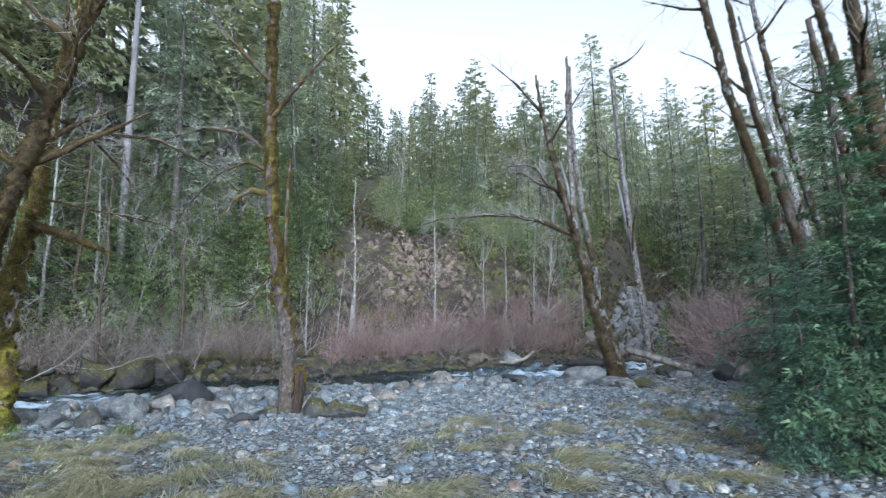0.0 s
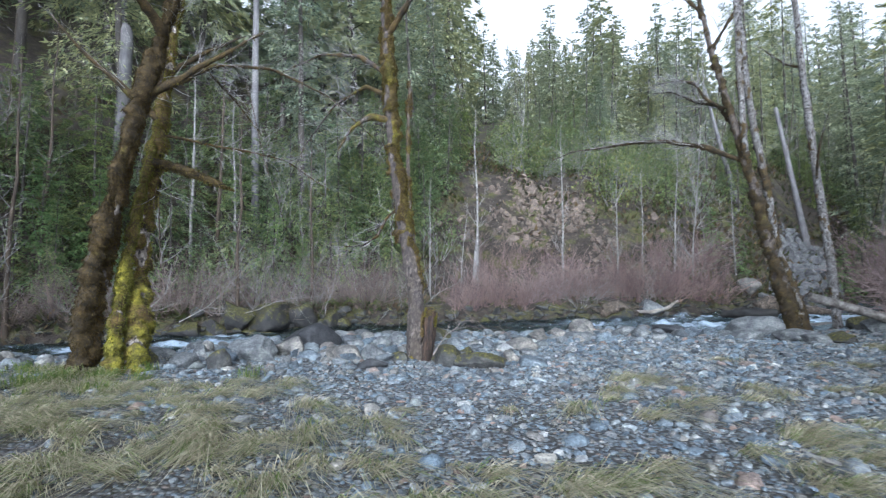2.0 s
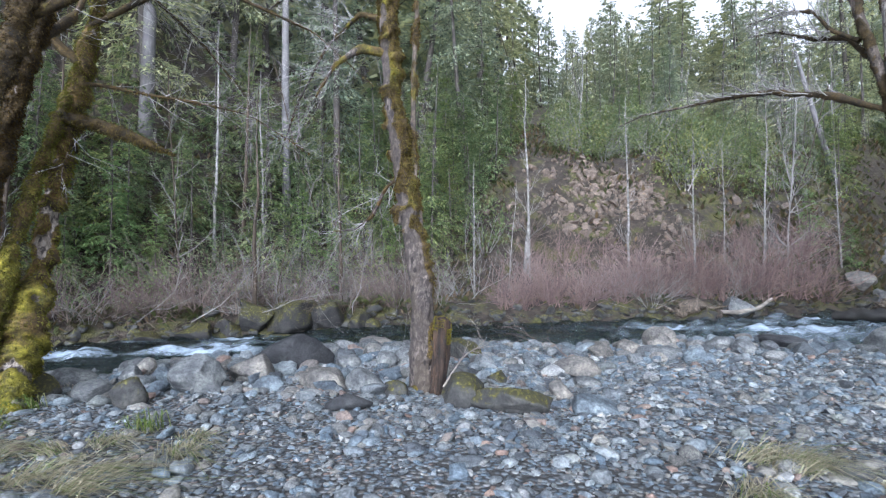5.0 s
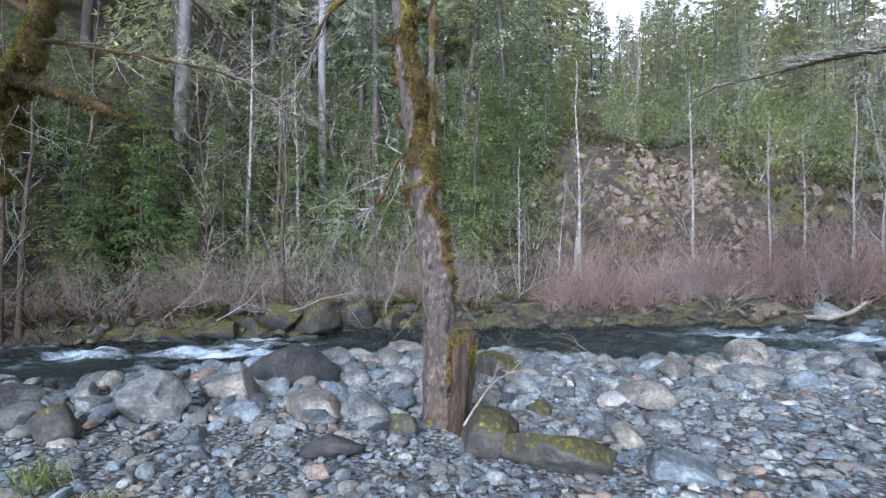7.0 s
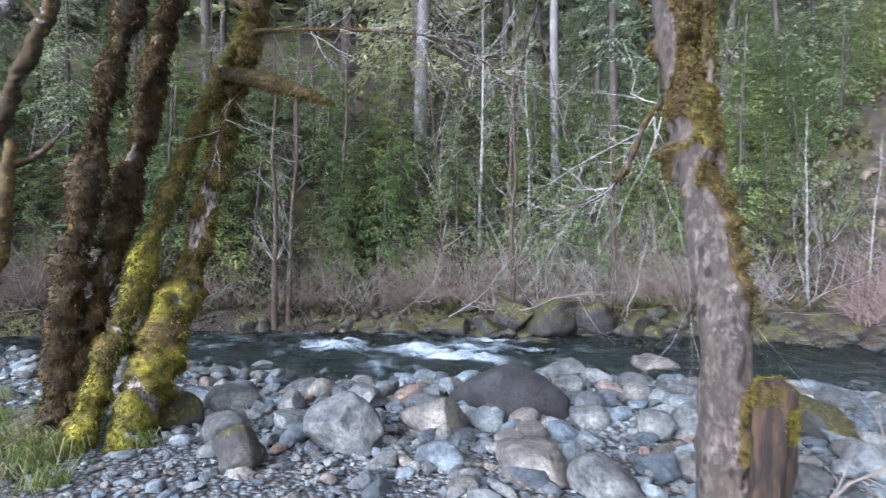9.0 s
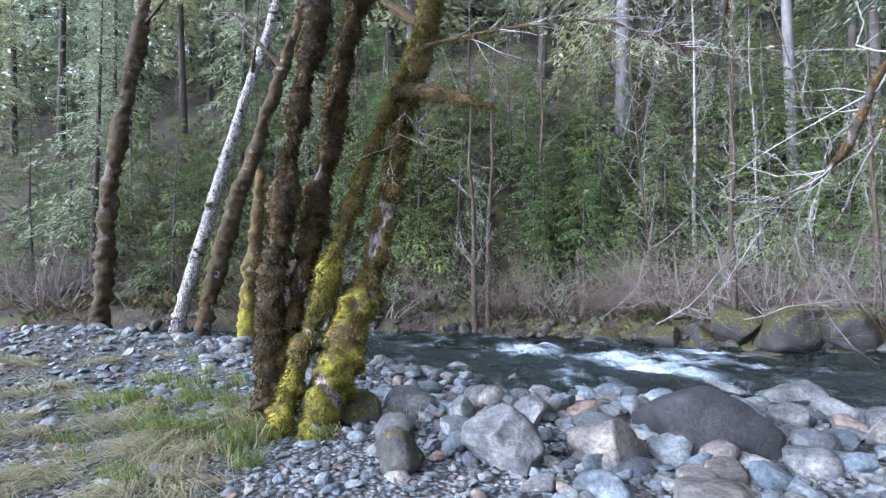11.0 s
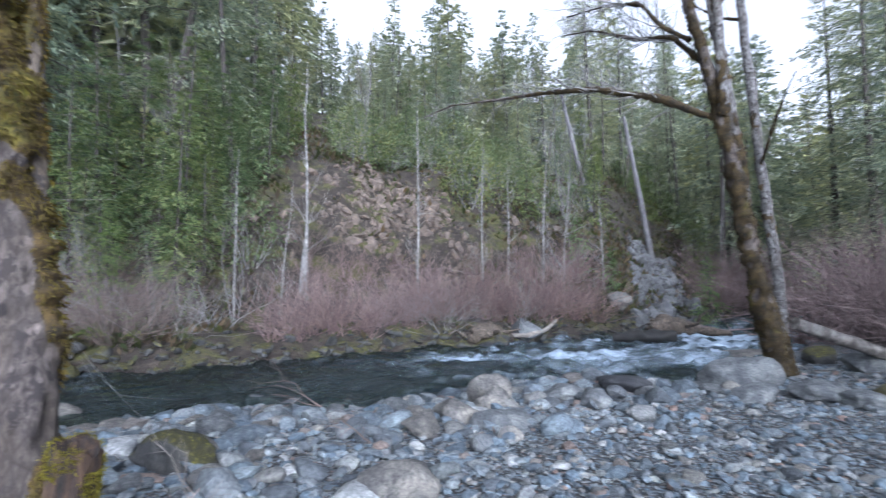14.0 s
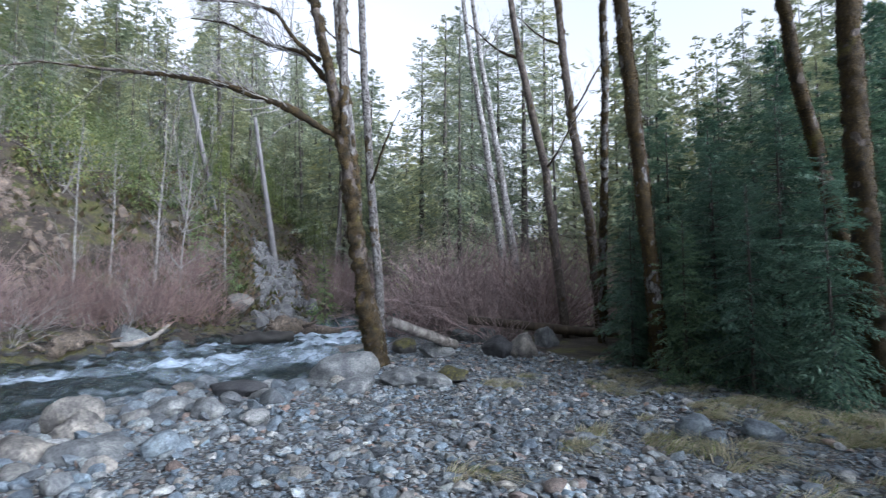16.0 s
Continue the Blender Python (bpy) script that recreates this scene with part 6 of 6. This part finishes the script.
# ---- grass and ferns ----
def tufts(geo, spots, seed, blades, high, lay=0.9):
    r = np.random.default_rng(seed)
    for x, y, k in spots:
        z = ground_z(x, y)
        n = int(blades * k)
        a = r.uniform(0, 6.3, n)
        comb = r.normal(-0.7, 0.8)
        lean = np.stack([0.7 * np.cos(a) + 1.2 * math.cos(comb), 0.7 * np.sin(a) + 1.2 * math.sin(comb), 0 * a], 1) * (lay * r.uniform(0.3, 1.0, n))[:, None]
        h = high * k * r.uniform(0.5, 1.2, n)[:, None]
        base = np.stack([x + r.normal(0, 0.07 * k, n), y + r.normal(0, 0.07 * k, n), np.full(n, z - 0.02)], 1)
        mid = base + lean * h * 0.45 + np.array([0, 0, 1]) * h * 0.75
        tip = base + lean * h * 1.35 + np.array([0, 0, 1]) * h * r.uniform(0.1, 0.9, n)[:, None]
        side = np.stack([-np.sin(a), np.cos(a), 0 * a], 1) * 0.004
        v = np.stack([base - side, base + side, mid + side * 0.8, mid - side * 0.8, tip], 1).reshape(-1, 3)
        o = np.arange(n)[:, None] * 5
        geo.add(v, o + np.array([[0, 1, 2, 3]]), o + np.array([[3, 2, 4]]))


r = np.random.default_rng(97)
spots = [(x + 0.12 * i, y + 0.1 * (i % 2), 0.55 + 0.15 * i) for x, y in [(3.59, 10.72), (3.19, 10.65), (6.41, 12.16), (7.24, 12.12), (7.83, 11.71), (5.42, 10.13), (5.06, 9.55), (5.16, 9.17), (5.73, 8.99), (5.93, 8.74), (5.08, 8.79), (7.05, 9.41), (5.09, 13.23), (6.1, 13.6), (1.74, 10.71), (4.03, 10.22), (5.88, 10.36)] for i in range(3)]
for n, cx, cy, sx, sy in ((100, -3.3, 4.9, 1.5, 0.9), (70, -5.6, 6.2, 1.0, 0.8), (26, -1.2, 4.0, 1.0, 0.5), (40, -9.0, 4.6, 2.0, 1.2), (28, 2.2, 5.0, 1.3, 1.2), (20, 0.6, 5.4, 1.2, 0.7), (14, 2.8, 8.0, 0.8, 0.8), (34, 5.2, 9.2, 0.9, 1.0), (16, 7.0, 12.2, 1.2, 0.8), (9, 0.3, 8.0, 0.5, 0.4)):
    for _ in range(n):
        spots.append((r.normal(cx, sx), r.normal(cy, sy), r.uniform(0.5, 1.2)))
g = Geo()
tufts(g, spots, 98, 120, 0.15, 3.0)
thing("dry_grass", "straw-coloured dry grass tufts between the stones", "grass", kind="stuff", data=g.mesh("dry_grass", M_GRASS, False))
g = Geo()
tufts(g, [(r.normal(-7.2, 0.9), r.normal(6.9, 0.5), r.uniform(0.5, 1.1)) for _ in range(60)], 99, 60, 0.22, 0.8)
thing("green_grass", "fresh green grass round the maple clump", "grass", kind="stuff", data=g.mesh("green_grass", M_GREEN_GRASS, False))


# ferns on the far bank, sticks on the bar
def fern_mesh(seed):
    r = np.random.default_rng(seed)
    g = Geo()
    for _ in range(14):
        a, lean = r.uniform(0, 6.3), r.uniform(0.5, 1.1)
        length = r.uniform(0.6, 1.0)
        d, side = np.array([math.cos(a), math.sin(a), 0]), np.array([-math.sin(a), math.cos(a), 0])
        for k in range(16):
            u = (k + 1) / 17
            c = d * length * lean * u + np.array([0, 0, length * (u * 1.1 - 0.9 * u * u)])
            w = 0.16 * math.sin(math.pi * min(1, 0.15 + u * 0.85)) * length
            for sgn in (-1, 1):
                tip = c + side * sgn * w + d * 0.05 - np.array([0, 0, 0.03])
                g.add([c, c + d * 0.028, tip], None, [(0, 1, 2)])
    return g.mesh("fronds", M_FERN, False)


FERNS = [fern_mesh(971 + i) for i in range(2)]
for i, (x, y, k) in enumerate([(-9.6, 20.6, 1.0), (-8.9, 20.9, 1.2), (-10.4, 20.3, 0.8), (-7.9, 21.3, 0.9), (-12.6, 19.2, 0.8), (-8.4, 22.0, 1.3)]):
    fern = thing("fern", "green sword fern on the mossy far bank", "fern", pose(x, y, ground_z(x, y) + 0.05, 0, 0, 70 * i) @ Matrix.Diagonal((k, k, k, 1)), "ferns on the far bank")
    tagged(part("frond_rosette", FERNS[i % 2], fern), kind="stuff")


def stick(label, start, way, length, radius, m, seed, kids=3):
    g = Geo()
    grow(g, start, way, length, radius, 2, np.random.default_rng(seed), 0.35, 0.0, kids, 6, 0.9, 0.5)
    ob = thing("branch", label, "branch")
    part("wood", g.mesh("wood", m), ob)


stick("bleached forked branch lying against the stump", (-2.5, 9.82, 0.12), (0.35, 0.1, 0.75), 0.75, 0.013, M_DRIFT, 984, 6)
stick("thin dead branch caught between the stones", (-1.9, 14.2, -0.05), (-1, 0.3, 0.5), 1.3, 0.014, M_BRUSH, 982, 5)
stick("small brown twig heap on the stones", (-1.5, 12.9, 0.05), (-0.6, -0.2, 0.5), 0.5, 0.010, M_BRUSH, 983, 5)
for i, (x, y, z, way, length) in enumerate([(-12.0, 18.6, 0.5, (0.7, -0.2, 0.65), 3.2), (-10.6, 19.4, 0.6, (-0.9, -0.1, 0.3), 2.8), (-9.2, 20.2, 0.7, (0.2, -0.2, 1.0), 2.6), (-13.4, 17.6, 0.5, (0.8, 0.1, 0.5), 3.0), (-11.4, 19.4, 0.9, (-0.5, -0.3, 0.9), 3.0), (-14.6, 16.6, 0.6, (0.5, 0.2, 0.8), 2.6)]):
    stick("bare grey fallen branch leaning in the brush", (x, y, ground_z(x, y)), way, length, 0.018, M_TWIG, 990 + i, 6)

# the cobbles nearest to the path, each one by itself
r = np.random.default_rng(121)
shapes = []
for i in range(14):
    v, t = rock_shape(2, 7000 + i, 0.85)
    g = Geo()
    g.add(v, None, t)
    shapes.append(g.mesh("stone", M_STONE_ONE, sharp=60))
for i in range(300):
    x, y = r.uniform(-5.5, 3.0), r.uniform(8.2, 13.0)
    s = 0.04 * 2.4 ** r.random() ** 1.6
    part("stone", shapes[i % 14], ground, "", pose(x, y, ground_z(x, y) + 0.35 * s, r.normal(0, 10), r.normal(0, 10), r.uniform(0, 360)) @ Matrix.Diagonal((s * r.uniform(0.9, 1.3), s * r.uniform(0.8, 1.0), s * r.uniform(0.5, 0.8), 1)))
